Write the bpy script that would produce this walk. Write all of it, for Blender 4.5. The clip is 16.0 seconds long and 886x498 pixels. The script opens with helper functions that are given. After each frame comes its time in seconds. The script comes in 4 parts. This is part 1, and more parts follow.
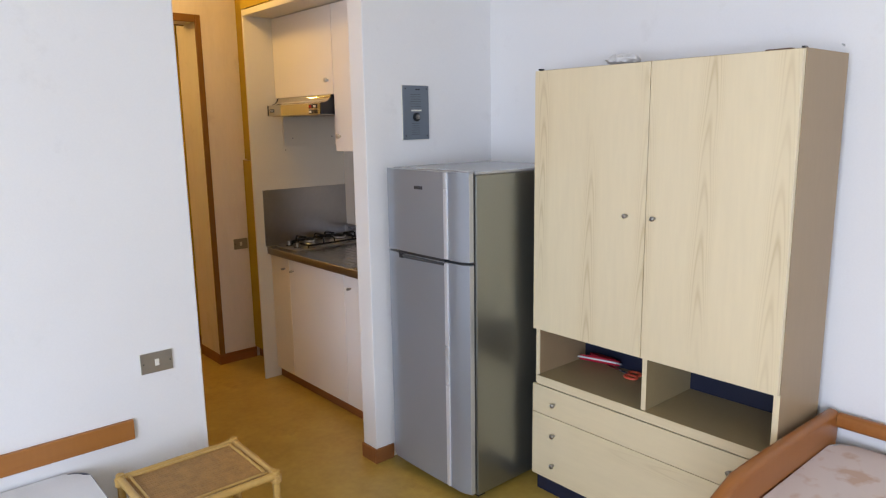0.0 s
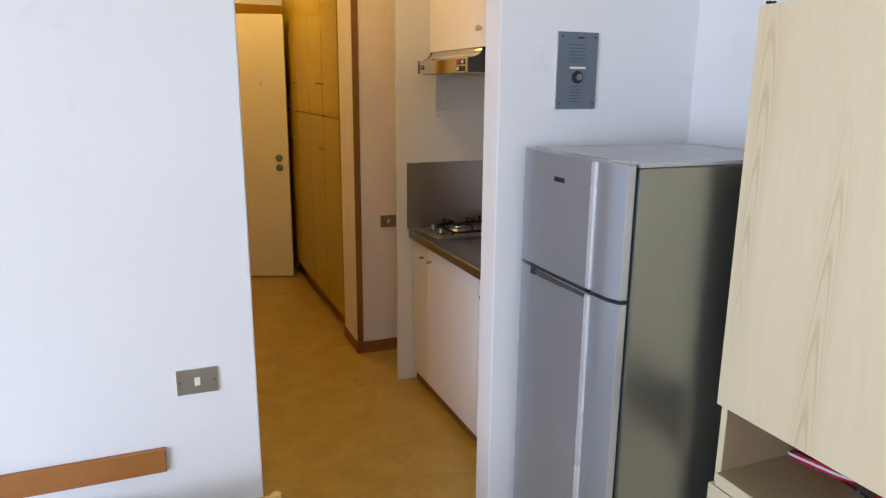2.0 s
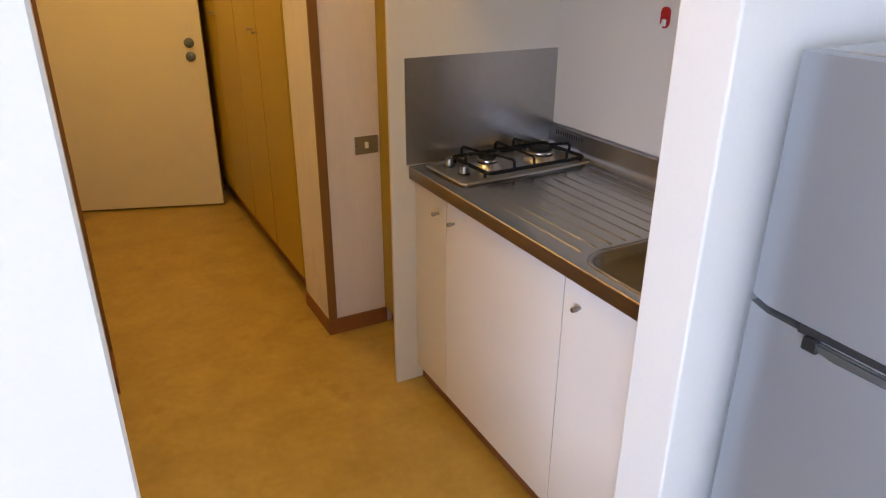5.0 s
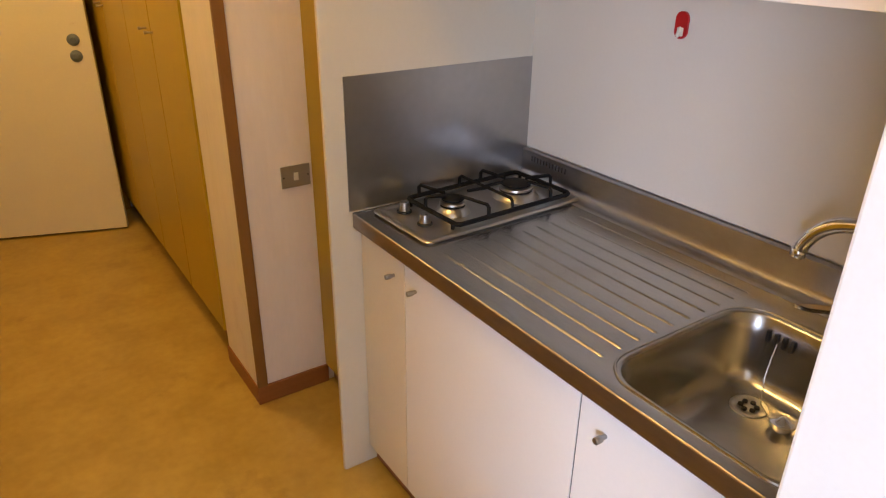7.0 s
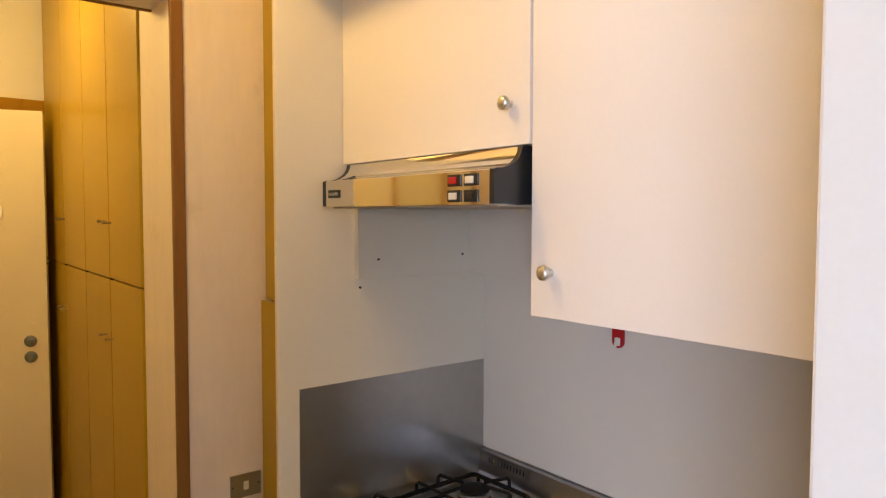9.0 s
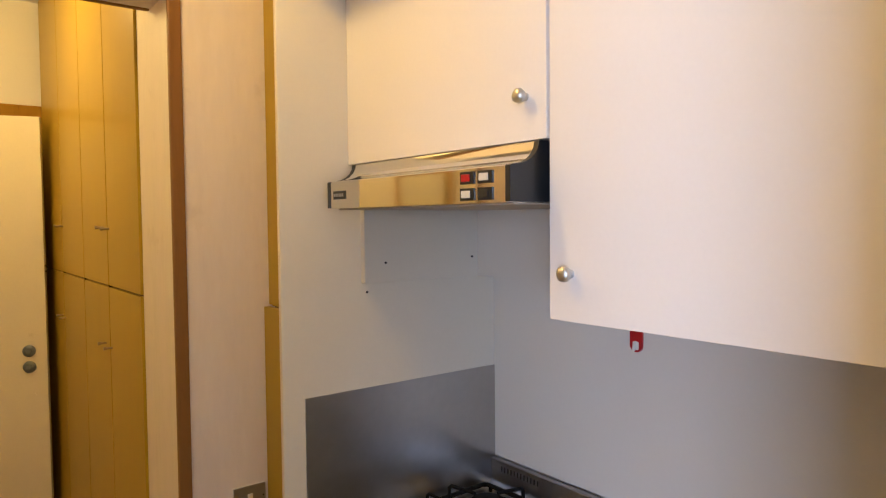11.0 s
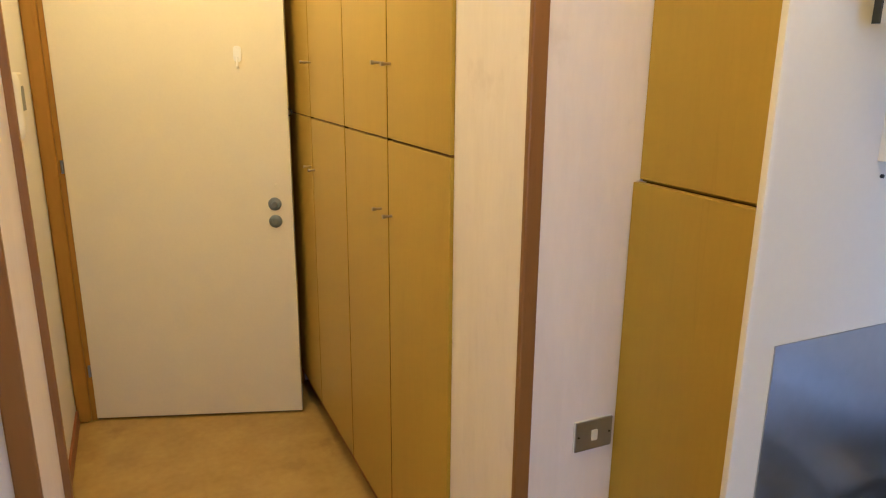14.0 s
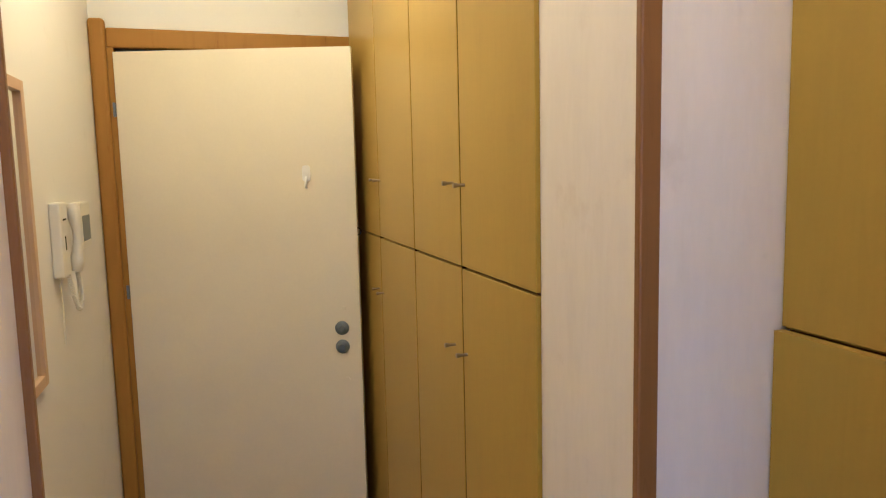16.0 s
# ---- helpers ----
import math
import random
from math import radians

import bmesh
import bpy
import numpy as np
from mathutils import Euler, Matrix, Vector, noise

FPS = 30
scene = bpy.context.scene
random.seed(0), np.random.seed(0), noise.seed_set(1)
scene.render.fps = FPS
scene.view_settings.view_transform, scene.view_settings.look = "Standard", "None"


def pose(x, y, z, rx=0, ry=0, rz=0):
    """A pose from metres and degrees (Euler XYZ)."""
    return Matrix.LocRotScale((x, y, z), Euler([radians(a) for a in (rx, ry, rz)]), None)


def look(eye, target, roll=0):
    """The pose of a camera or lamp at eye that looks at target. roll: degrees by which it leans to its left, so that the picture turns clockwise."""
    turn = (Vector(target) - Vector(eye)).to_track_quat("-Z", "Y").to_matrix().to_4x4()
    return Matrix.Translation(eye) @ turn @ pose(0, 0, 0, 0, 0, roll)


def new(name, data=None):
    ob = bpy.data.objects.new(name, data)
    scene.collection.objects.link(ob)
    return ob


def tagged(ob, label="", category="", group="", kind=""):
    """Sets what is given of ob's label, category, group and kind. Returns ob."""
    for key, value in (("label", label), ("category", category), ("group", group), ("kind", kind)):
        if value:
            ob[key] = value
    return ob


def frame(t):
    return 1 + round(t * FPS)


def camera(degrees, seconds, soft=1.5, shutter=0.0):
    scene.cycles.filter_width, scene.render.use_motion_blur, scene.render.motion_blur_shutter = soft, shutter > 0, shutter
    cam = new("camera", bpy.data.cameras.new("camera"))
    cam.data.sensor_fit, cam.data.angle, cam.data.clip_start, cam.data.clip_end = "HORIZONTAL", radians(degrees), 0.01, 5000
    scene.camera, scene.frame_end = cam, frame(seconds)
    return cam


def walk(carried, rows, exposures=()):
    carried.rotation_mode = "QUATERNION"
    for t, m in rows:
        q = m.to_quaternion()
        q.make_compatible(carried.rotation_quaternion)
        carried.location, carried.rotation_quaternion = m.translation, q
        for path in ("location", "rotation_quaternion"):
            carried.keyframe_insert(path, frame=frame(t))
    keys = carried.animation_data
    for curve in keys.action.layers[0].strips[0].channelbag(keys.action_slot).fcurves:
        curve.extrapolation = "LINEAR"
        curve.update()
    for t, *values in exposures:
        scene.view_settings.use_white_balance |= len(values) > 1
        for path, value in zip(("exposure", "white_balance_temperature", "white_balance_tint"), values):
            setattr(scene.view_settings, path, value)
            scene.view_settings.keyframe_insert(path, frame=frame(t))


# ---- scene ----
cam = camera(65.7, 16.0, soft=1.2)
PATH = [
    (0, (-0.004, -0.119, 1.614), (1.281, 1.37, 1.252), -0.9),
    (0.5, (0.21, 0.043, 1.608), (1.406, 1.601, 1.227), -1.1),
    (1, (0.399, 0.174, 1.626), (1.457, 1.823, 1.223), -1.0),
    (1.5, (0.617, 0.279, 1.621), (1.491, 2.027, 1.196), -0.3),
    (2, (0.742, 0.42, 1.607), (1.481, 2.221, 1.147), 0.5),
    (2.5, (0.811, 0.697, 1.608), (1.507, 2.503, 1.107), 0.5),
    (3, (0.865, 0.93, 1.597), (1.538, 2.727, 1.032), 0.1),
    (3.2, (0.892, 1.021, 1.581), (1.554, 2.813, 0.988), 0.1),
    (5.5, (1.029, 1.961, 1.537), (1.926, 3.523, 0.668), 0.4),
    (6, (1.111, 2.096, 1.536), (1.99, 3.632, 0.605), 0.2),
    (6.5, (1.161, 2.216, 1.535), (2.089, 3.722, 0.603), 0.5),
    (7, (1.185, 2.303, 1.553), (2.209, 3.794, 0.7), 0.8),
    (7.5, (1.189, 2.325, 1.587), (2.315, 3.827, 0.898), 0.9),
    (8, (1.179, 2.313, 1.615), (2.368, 3.845, 1.129), 0.9),
    (8.5, (1.175, 2.297, 1.635), (2.396, 3.856, 1.351), 0.6),
    (9, (1.178, 2.288, 1.65), (2.407, 3.863, 1.551), 0.1),
    (9.2, (1.178, 2.285, 1.651), (2.407, 3.863, 1.625), -0.2),
    (11.3, (1.208, 2.39, 1.634), (2.434, 3.966, 1.515), -0.7),
    (11.5, (1.214, 2.432, 1.624), (2.434, 4.003, 1.417), -0.6),
    (12, (1.229, 2.52, 1.611), (2.352, 4.131, 1.235), -0.4),
    (12.5, (1.246, 2.601, 1.599), (2.214, 4.291, 1.143), -0.1),
    (13, (1.21, 2.824, 1.594), (2.069, 4.553, 1.07), 0.2),
    (13.5, (1.119, 3.05, 1.606), (1.931, 4.788, 1.041), 0.3),
    (14, (1.097, 3.174, 1.61), (1.891, 4.937, 1.1), 0.5),
    (14.5, (1.148, 3.272, 1.631), (1.911, 5.085, 1.267), 0.1),
    (15, (1.193, 3.322, 1.646), (1.922, 5.175, 1.455), -0.3),
    (15.5, (1.205, 3.348, 1.668), (1.896, 5.219, 1.526), -1.0),
    (16, (1.188, 3.423, 1.653), (1.801, 5.314, 1.43), -1.3),
]
EXPOSURES = [(0.0, -0.06, 6450, 11), (1.0, 0.05, 6300, 10.5), (3.0, 0.1, 6050, 11.5), (5.5, 0.68, 6100, 13), (7.0, 0.84, 6200, 14), (9.0, 0.48, 6150, 11.5), (11.5, 0.48, 5500, 11), (12.0, 0.66, 5750, 12.5), (12.5, 0.85, 5750, 13.3), (13.0, 0.94, 5800, 13.0), (13.5, 1.12, 5150, 12.0), (14.0, 1.1, 4400, 11), (14.5, 0.95, 4250, 12), (15.0, 0.74, 4120, 14.0), (16.0, 0.72, 3850, 16)]
walk(cam, [(t, look(eye, target, roll)) for t, eye, target, roll in PATH], EXPOSURES)

# ---- world and light ----
world = bpy.data.worlds.new("sky")
scene.world = world
world.use_nodes = True
wn = world.node_tree
sky = wn.nodes.new("ShaderNodeTexSky")
sky.sky_type = "NISHITA"
sky.sun_disc = False
sky.sun_elevation, sky.sun_rotation = radians(42), radians(200)
wn.links.new(sky.outputs["Color"], wn.nodes["Background"].inputs["Color"])
wn.nodes["Background"].inputs["Strength"].default_value = 0.1


def lamp(name, kind, m, energy, color, size=0.1, size_y=None):
    data = bpy.data.lights.new(name, kind)
    data.energy, data.color = energy, color
    if kind == "AREA":
        data.shape, data.size, data.size_y = "RECTANGLE", size, size_y or size
    else:
        data.shadow_soft_size = size
    ob = new(name, data)
    ob.matrix_world = m
    return ob


WIN = (-3.35, 0.55, 0.45, 2.45)  # window opening in the west wall: y0, y1, z0, z1
ROOM_W, ROOM_S, CEIL = -3.20, -3.80, 2.79
lamp("window_daylight", "AREA", look((ROOM_W - 0.02, (WIN[0] + WIN[1]) / 2, (WIN[2] + WIN[3]) / 2), (2.0, (WIN[0] + WIN[1]) / 2, 1.0)), 255, (0.70, 0.795, 1.0), WIN[1] - WIN[0] - 0.1, WIN[3] - WIN[2] - 0.1)
LAMP_K, LAMP_E = (1.38, 3.60, 2.68), (1.25, 5.42, 2.68)
lamp("kitchen_lamp_light", "POINT", pose(LAMP_K[0], LAMP_K[1], LAMP_K[2] - 0.09), 15.0, (1.0, 0.59, 0.155), 0.08)
lamp("entry_lamp_light", "POINT", pose(LAMP_E[0], LAMP_E[1], LAMP_E[2] - 0.09), 17.0, (1.0, 0.61, 0.17), 0.11)


# ---- materials ----
def material(name, color, rough=0.5, metal=0.0, vary=0.08, scale=3.0, fine=60.0, bump=0.05, stretch=(1, 1, 1), second=None, coat=0.0, emit=None, spec=0.5):
    """Colour varied at two scales, with fine relief."""
    m = bpy.data.materials.new(name)
    m.use_nodes = True
    nt = m.node_tree
    b = nt.nodes["Principled BSDF"]
    b.inputs["Metallic"].default_value = metal
    b.inputs["Coat Weight"].default_value = coat
    b.inputs["Specular IOR Level"].default_value = spec
    tc = nt.nodes.new("ShaderNodeTexCoord")
    mp = nt.nodes.new("ShaderNodeMapping")
    mp.inputs["Scale"].default_value = stretch
    nt.links.new(tc.outputs["Object"], mp.inputs["Vector"])
    n1, n2 = nt.nodes.new("ShaderNodeTexNoise"), nt.nodes.new("ShaderNodeTexNoise")
    n1.inputs["Scale"].default_value, n1.inputs["Detail"].default_value = scale, 4
    n2.inputs["Scale"].default_value, n2.inputs["Detail"].default_value = fine, 3
    for n in (n1, n2):
        nt.links.new(mp.outputs["Vector"], n.inputs["Vector"])
    add = nt.nodes.new("ShaderNodeMix")
    add.inputs[0].default_value = 0.35
    nt.links.new(n1.outputs["Fac"], add.inputs[2])
    nt.links.new(n2.outputs["Fac"], add.inputs[3])
    ramp = nt.nodes.new("ShaderNodeValToRGB")
    ramp.color_ramp.elements[0].position, ramp.color_ramp.elements[1].position = 0.3, 0.7
    dark = second or tuple(c * (1 - vary) for c in color)
    light = color if second else tuple(min(1, c * (1 + vary)) for c in color)
    ramp.color_ramp.elements[0].color, ramp.color_ramp.elements[1].color = (*dark, 1), (*light, 1)
    nt.links.new(add.outputs[0], ramp.inputs["Fac"])
    nt.links.new(ramp.outputs["Color"], b.inputs["Base Color"])
    rr = nt.nodes.new("ShaderNodeMapRange")
    rr.inputs["To Min"].default_value, rr.inputs["To Max"].default_value = max(0.02, rough * 0.85), min(1, rough * 1.15)
    nt.links.new(n1.outputs["Fac"], rr.inputs["Value"])
    nt.links.new(rr.outputs["Result"], b.inputs["Roughness"])
    if bump:
        bp = nt.nodes.new("ShaderNodeBump")
        bp.inputs["Strength"].default_value, bp.inputs["Distance"].default_value = bump, 0.004
        nt.links.new(n2.outputs["Fac"], bp.inputs["Height"])
        nt.links.new(bp.outputs["Normal"], b.inputs["Normal"])
    if emit:
        b.inputs["Emission Color"].default_value, b.inputs["Emission Strength"].default_value = (*emit[0], 1), emit[1]
    return m


def grain(name, pale, streak, rough=0.4, across=(9, 9, 0.55), amount=0.6, spec=0.3):
    """Wood veneer with long upright grain and cathedral figures."""
    m = material(name, pale, rough, 0, 0.05, 1.5, 90, 0.012, (1, 1, 0.12), spec=spec)
    nt = m.node_tree
    b = nt.nodes["Principled BSDF"]
    ramp = b.inputs["Base Color"].links[0].from_node
    tc = next(n for n in nt.nodes if n.bl_idname == "ShaderNodeTexCoord")
    mp = nt.nodes.new("ShaderNodeMapping")
    mp.inputs["Scale"].default_value = across
    nt.links.new(tc.outputs["Object"], mp.inputs["Vector"])
    n = nt.nodes.new("ShaderNodeTexNoise")
    n.inputs["Scale"].default_value, n.inputs["Detail"].default_value, n.inputs["Distortion"].default_value = 1.0, 2.0, 0.6
    nt.links.new(mp.outputs["Vector"], n.inputs["Vector"])
    mul = nt.nodes.new("ShaderNodeMath")
    mul.operation = "MULTIPLY"
    mul.inputs[1].default_value = 9.0
    nt.links.new(n.outputs["Fac"], mul.inputs[0])
    fr = nt.nodes.new("ShaderNodeMath")
    fr.operation = "PINGPONG"
    fr.inputs[1].default_value = 0.5
    nt.links.new(mul.outputs[0], fr.inputs[0])
    rings = nt.nodes.new("ShaderNodeMapRange")
    rings.inputs["From Min"].default_value, rings.inputs["From Max"].default_value = 0.42, 0.5
    nt.links.new(fr.outputs[0], rings.inputs["Value"])
    where = nt.nodes.new("ShaderNodeMapRange")
    where.inputs["From Min"].default_value, where.inputs["From Max"].default_value = 0.52, 0.72
    where.inputs["To Max"].default_value = amount
    nt.links.new(n.outputs["Fac"], where.inputs["Value"])
    f = nt.nodes.new("ShaderNodeMath")
    f.operation = "MULTIPLY"
    nt.links.new(rings.outputs["Result"], f.inputs[0])
    nt.links.new(where.outputs["Result"], f.inputs[1])
    soft = nt.nodes.new("ShaderNodeMath")
    soft.operation = "MULTIPLY_ADD"
    soft.inputs[1].default_value = 0.35
    nt.links.new(where.outputs["Result"], soft.inputs[0])
    nt.links.new(f.outputs[0], soft.inputs[2])
    mix = nt.nodes.new("ShaderNodeMix")
    mix.data_type = "RGBA"
    nt.links.new(soft.outputs[0], mix.inputs[0])
    nt.links.new(ramp.outputs["Color"], mix.inputs[6])
    mix.inputs[7].default_value = (*streak, 1)
    nt.links.new(mix.outputs[2], b.inputs["Base Color"])
    return m


def veneer(name, pale, streak, axis, rough=0.35):
    """Pale laminate with columns of nested arches; axis: the one across the grain."""
    m = material(name, pale, rough, 0, 0.05, 1.3, 70, 0.012, (1, 1, 0.10) if axis == "Y" else (1, 0.10, 1))
    nt = m.node_tree
    b = nt.nodes["Principled BSDF"]
    ramp = b.inputs["Base Color"].links[0].from_node
    tc = next(n for n in nt.nodes if n.bl_idname == "ShaderNodeTexCoord")

    def calc(op, a, c=None, d=None):
        n = nt.nodes.new("ShaderNodeMath")
        n.operation = op
        for k, v in enumerate((a, c, d)):
            if v is None:
                continue
            if isinstance(v, (int, float)):
                n.inputs[k].default_value = v
            else:
                nt.links.new(v, n.inputs[k])
        return n.outputs[0]

    def cloud(scale, stretch):
        mp, n = nt.nodes.new("ShaderNodeMapping"), nt.nodes.new("ShaderNodeTexNoise")
        mp.inputs["Scale"].default_value = stretch
        n.inputs["Scale"].default_value, n.inputs["Detail"].default_value = scale, 2.0
        nt.links.new(tc.outputs["Object"], mp.inputs["Vector"])
        nt.links.new(mp.outputs["Vector"], n.inputs["Vector"])
        return n.outputs["Fac"]

    xyz = nt.nodes.new("ShaderNodeSeparateXYZ")
    nt.links.new(tc.outputs["Object"], xyz.inputs["Vector"])
    across, along = (xyz.outputs["Y"], xyz.outputs["Z"]) if axis == "Y" else (xyz.outputs["Z"], xyz.outputs["Y"])
    long_way = (1, 1, 0.35) if axis == "Y" else (1, 0.35, 1)
    wander = calc("MULTIPLY_ADD", cloud(2.5, long_way), 0.10, across)
    d = calc("SUBTRACT", calc("PINGPONG", wander, 0.24), 0.12)
    arch = calc("MULTIPLY_ADD", calc("MULTIPLY", d, d), 2300.0, calc("MULTIPLY", along, 5.5))
    arch = calc("MULTIPLY_ADD", cloud(3.0, long_way), 1.5, arch)
    line = nt.nodes.new("ShaderNodeMapRange")
    line.inputs["From Min"].default_value, line.inputs["From Max"].default_value = 0.22, 0.5
    nt.links.new(calc("PINGPONG", arch, 0.5), line.inputs["Value"])
    near = nt.nodes.new("ShaderNodeMapRange")
    near.inputs["From Min"].default_value, near.inputs["From Max"].default_value = 0.052, 0.010
    nt.links.new(calc("ABSOLUTE", d), near.inputs["Value"])
    patch = nt.nodes.new("ShaderNodeMapRange")
    patch.inputs["From Min"].default_value, patch.inputs["From Max"].default_value = 0.36, 0.58
    nt.links.new(cloud(1.8, (1.3, 1.3, 0.6)), patch.inputs["Value"])
    mask = calc("MULTIPLY", near.outputs["Result"], patch.outputs["Result"])
    amount = calc("MULTIPLY", mask, calc("MULTIPLY_ADD", line.outputs["Result"], 0.38, 0.10))
    mix = nt.nodes.new("ShaderNodeMix")
    mix.data_type = "RGBA"
    nt.links.new(amount, mix.inputs[0])
    nt.links.new(ramp.outputs["Color"], mix.inputs[6])
    mix.inputs[7].default_value = (*streak, 1)
    nt.links.new(mix.outputs[2], b.inputs["Base Color"])
    return m


def glass(name):
    m = bpy.data.materials.new(name)
    m.use_nodes = True
    b = m.node_tree.nodes["Principled BSDF"]
    b.inputs["Transmission Weight"].default_value, b.inputs["Roughness"].default_value, b.inputs["IOR"].default_value = 1.0, 0.0, 1.45
    return m


WALL = material("white_wall_paint", (0.80, 0.79, 0.78), 0.7, 0, 0.025, 1.6, 140, 0.05)
PLASTER = material("brushed_plaster_paint", (0.80, 0.735, 0.70), 0.6, 0, 0.04, 4.0, 30, 0.10, (2.5, 2.5, 0.6))
CEILING = material("ceiling_paint", (0.80, 0.79, 0.76), 0.8, 0, 0.03, 2, 90, 0.06)
FLOOR = material("ochre_linoleum", (0.485, 0.340, 0.080), 0.33, 0, 0.1, 6.5, 30, 0.02, second=(0.352, 0.230, 0.044))
TRIM = grain("brown_trim_wood", (0.225, 0.11, 0.030), (0.14, 0.062, 0.016), 0.4, (30, 30, 1.5), 0.5)
BASE = grain("baseboard_wood", (0.27, 0.105, 0.034), (0.17, 0.058, 0.017), 0.45, (3, 3, 30), 0.5)
FRAMEWOOD = grain("amber_frame_wood", (0.36, 0.19, 0.004), (0.24, 0.110, 0.003), 0.45, (25, 25, 1.2), 0.7, spec=0.12)
RAILWOOD = grain("bed_rail_wood", (0.33, 0.12, 0.028), (0.22, 0.065, 0.018), 0.32, (2, 25, 25), 0.5)
BOARDWOOD = grain("wall_board_wood", (0.36, 0.145, 0.036), (0.27, 0.095, 0.022), 0.4, (1.2, 25, 30), 0.5)
PALE = veneer("pale_ash_laminate", (0.76, 0.645, 0.43), (0.44, 0.31, 0.13), "Y")
# Door laminate with level grain, darkened for the weaker light low down.
PALE_H_SHADED = veneer("pale_ash_drawer_shaded", (0.70, 0.59, 0.385), (0.44, 0.32, 0.14), "Z")
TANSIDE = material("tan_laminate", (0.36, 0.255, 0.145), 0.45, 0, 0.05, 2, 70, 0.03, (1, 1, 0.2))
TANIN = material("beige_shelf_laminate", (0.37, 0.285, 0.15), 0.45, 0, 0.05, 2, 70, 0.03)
MUSTARD = grain("mustard_laminate", (0.43, 0.295, 0.013), (0.345, 0.232, 0.010), 0.33, (6, 6, 0.5), 0.22, spec=0.22)
# Near-black colour that stands for the shade between cupboard doors.
SEAM_SHADE = material("seam_gap_shade", (0.016, 0.008, 0.003), 0.9, bump=0.0, spec=0.0)
# Dark brown parts, and painted shade inside cupboard gaps and on the landing.
BROWN_AND_SHADE = material("dark_brown_and_shade", (0.10, 0.045, 0.02), 0.5)
NAVY = material("navy_panel", (0.008, 0.011, 0.032), 0.5)
KITWHITE_WARM = material("warmer_kitchen_laminate", (0.77, 0.71, 0.60), 0.38, 0, 0.03, 2, 120, 0.02)
KITWHITE = material("white_kitchen_laminate", (0.83, 0.80, 0.78), 0.38, 0, 0.02, 2, 120, 0.02)
PANELWHITE = material("ivory_side_panel", (0.70, 0.66, 0.58), 0.5, 0, 0.025, 2, 100, 0.03)
BACKWHITE = material("white_back_panel", (0.71, 0.69, 0.65), 0.42, 0, 0.02, 2, 100, 0.02)
STEEL = material("brushed_steel", (0.47, 0.465, 0.46), 0.26, 1.0, 0.10, 3, 150, 0.02, (1, 0.25, 1))
# Same steel as the worktop; the dark floor's reflection is put into its brown.
EDGE_REFLECT = material("steel_edge_floor_reflection", (0.33, 0.285, 0.265), 0.34, 1.0, 0.15, 6, 90, 0.02, (1, 0.3, 1))
HOBSTEEL = material("hob_steel", (0.50, 0.485, 0.46), 0.33, 1.0, 0.06, 6, 120, 0.01)
SATINSTEEL = material("satin_steel", (0.42, 0.415, 0.43), 0.30, 1.0, 0.10, 4, 120, 0.01, (1, 0.25, 1))
STEELDULL = material("dull_steel_sheet", (0.44, 0.435, 0.43), 0.30, 1.0, 0.06, 5, 40, 0.0)
MOULDING = material("bright_moulding", (0.72, 0.75, 0.79), 0.28, 0.45, 0.02)
EDGESTRIP = material("pale_door_edge", (0.45, 0.46, 0.46), 0.35, 0.4, 0.03)
CHROME = material("chrome", (0.78, 0.78, 0.78), 0.13, 1.0, 0.03)
# Matte brown-grey with the shade under the hood put into the colour.
FILTERGREY = material("shaded_hood_filter", (0.44, 0.39, 0.33), 0.6, 0.0, 0.15, 12, 160, 0.1)
MIRRORSTEEL = material("polished_hood_steel", (0.70, 0.68, 0.64), 0.06, 1.0, 0.02, 2, 50, 0.0)
BURNERMETAL = material("satin_burner_metal", (0.56, 0.54, 0.50), 0.30, 1.0, 0.08, 8, 60)
PULLMETAL = material("brassy_pull_metal", (0.40, 0.34, 0.25), 0.35, 1.0, 0.05)
KNOBMETAL = material("dull_knob_metal", (0.34, 0.33, 0.32), 0.34, 1.0, 0.05)
SATIN = material("satin_nickel", (0.60, 0.60, 0.60), 0.40, 1.0, 0.05)
IRON = material("black_enamel", (0.008, 0.008, 0.009), 0.6, 0, 0.2, spec=0.2)
BLACKPLASTIC = material("black_plastic", (0.015, 0.017, 0.02), 0.35, 0, 0.1)
# Gaskets and small dark parts, and the painted shade in gaps and recesses.
GASKET_SHADE = material("dark_gasket_and_gap_shade", (0.02, 0.02, 0.022), 0.7)
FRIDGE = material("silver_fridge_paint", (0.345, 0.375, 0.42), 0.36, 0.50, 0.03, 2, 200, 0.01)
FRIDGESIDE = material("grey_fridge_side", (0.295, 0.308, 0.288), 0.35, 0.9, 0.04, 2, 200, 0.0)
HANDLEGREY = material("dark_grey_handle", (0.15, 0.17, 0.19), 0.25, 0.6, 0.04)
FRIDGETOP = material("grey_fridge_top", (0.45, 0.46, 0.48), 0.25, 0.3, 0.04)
SLOTGREY = material("slot_shadow_grey", (0.055, 0.065, 0.08), 0.6)
GREYPLATE = material("grey_anodised_plate", (0.17, 0.20, 0.24), 0.45, 0.3, 0.04)
PLATE = material("bronze_switch_plate", (0.33, 0.31, 0.27), 0.38, 0.7, 0.05)
WHITEPLASTIC = material("white_plastic", (0.86, 0.86, 0.86), 0.3, 0, 0.02)
IVORY = material("ivory_plastic", (0.76, 0.74, 0.66), 0.4, 0, 0.02)
DOORPAINT = material("cream_door_laminate", (0.77, 0.71, 0.54), 0.42, 0, 0.03, 1.5, 90, 0.02)
RED = material("red_plastic", (0.42, 0.006, 0.012), 0.35)
REDCLOTH = material("red_cloth", (0.42, 0.008, 0.03), 0.85, 0, 0.2, 20, 200, 0.2)
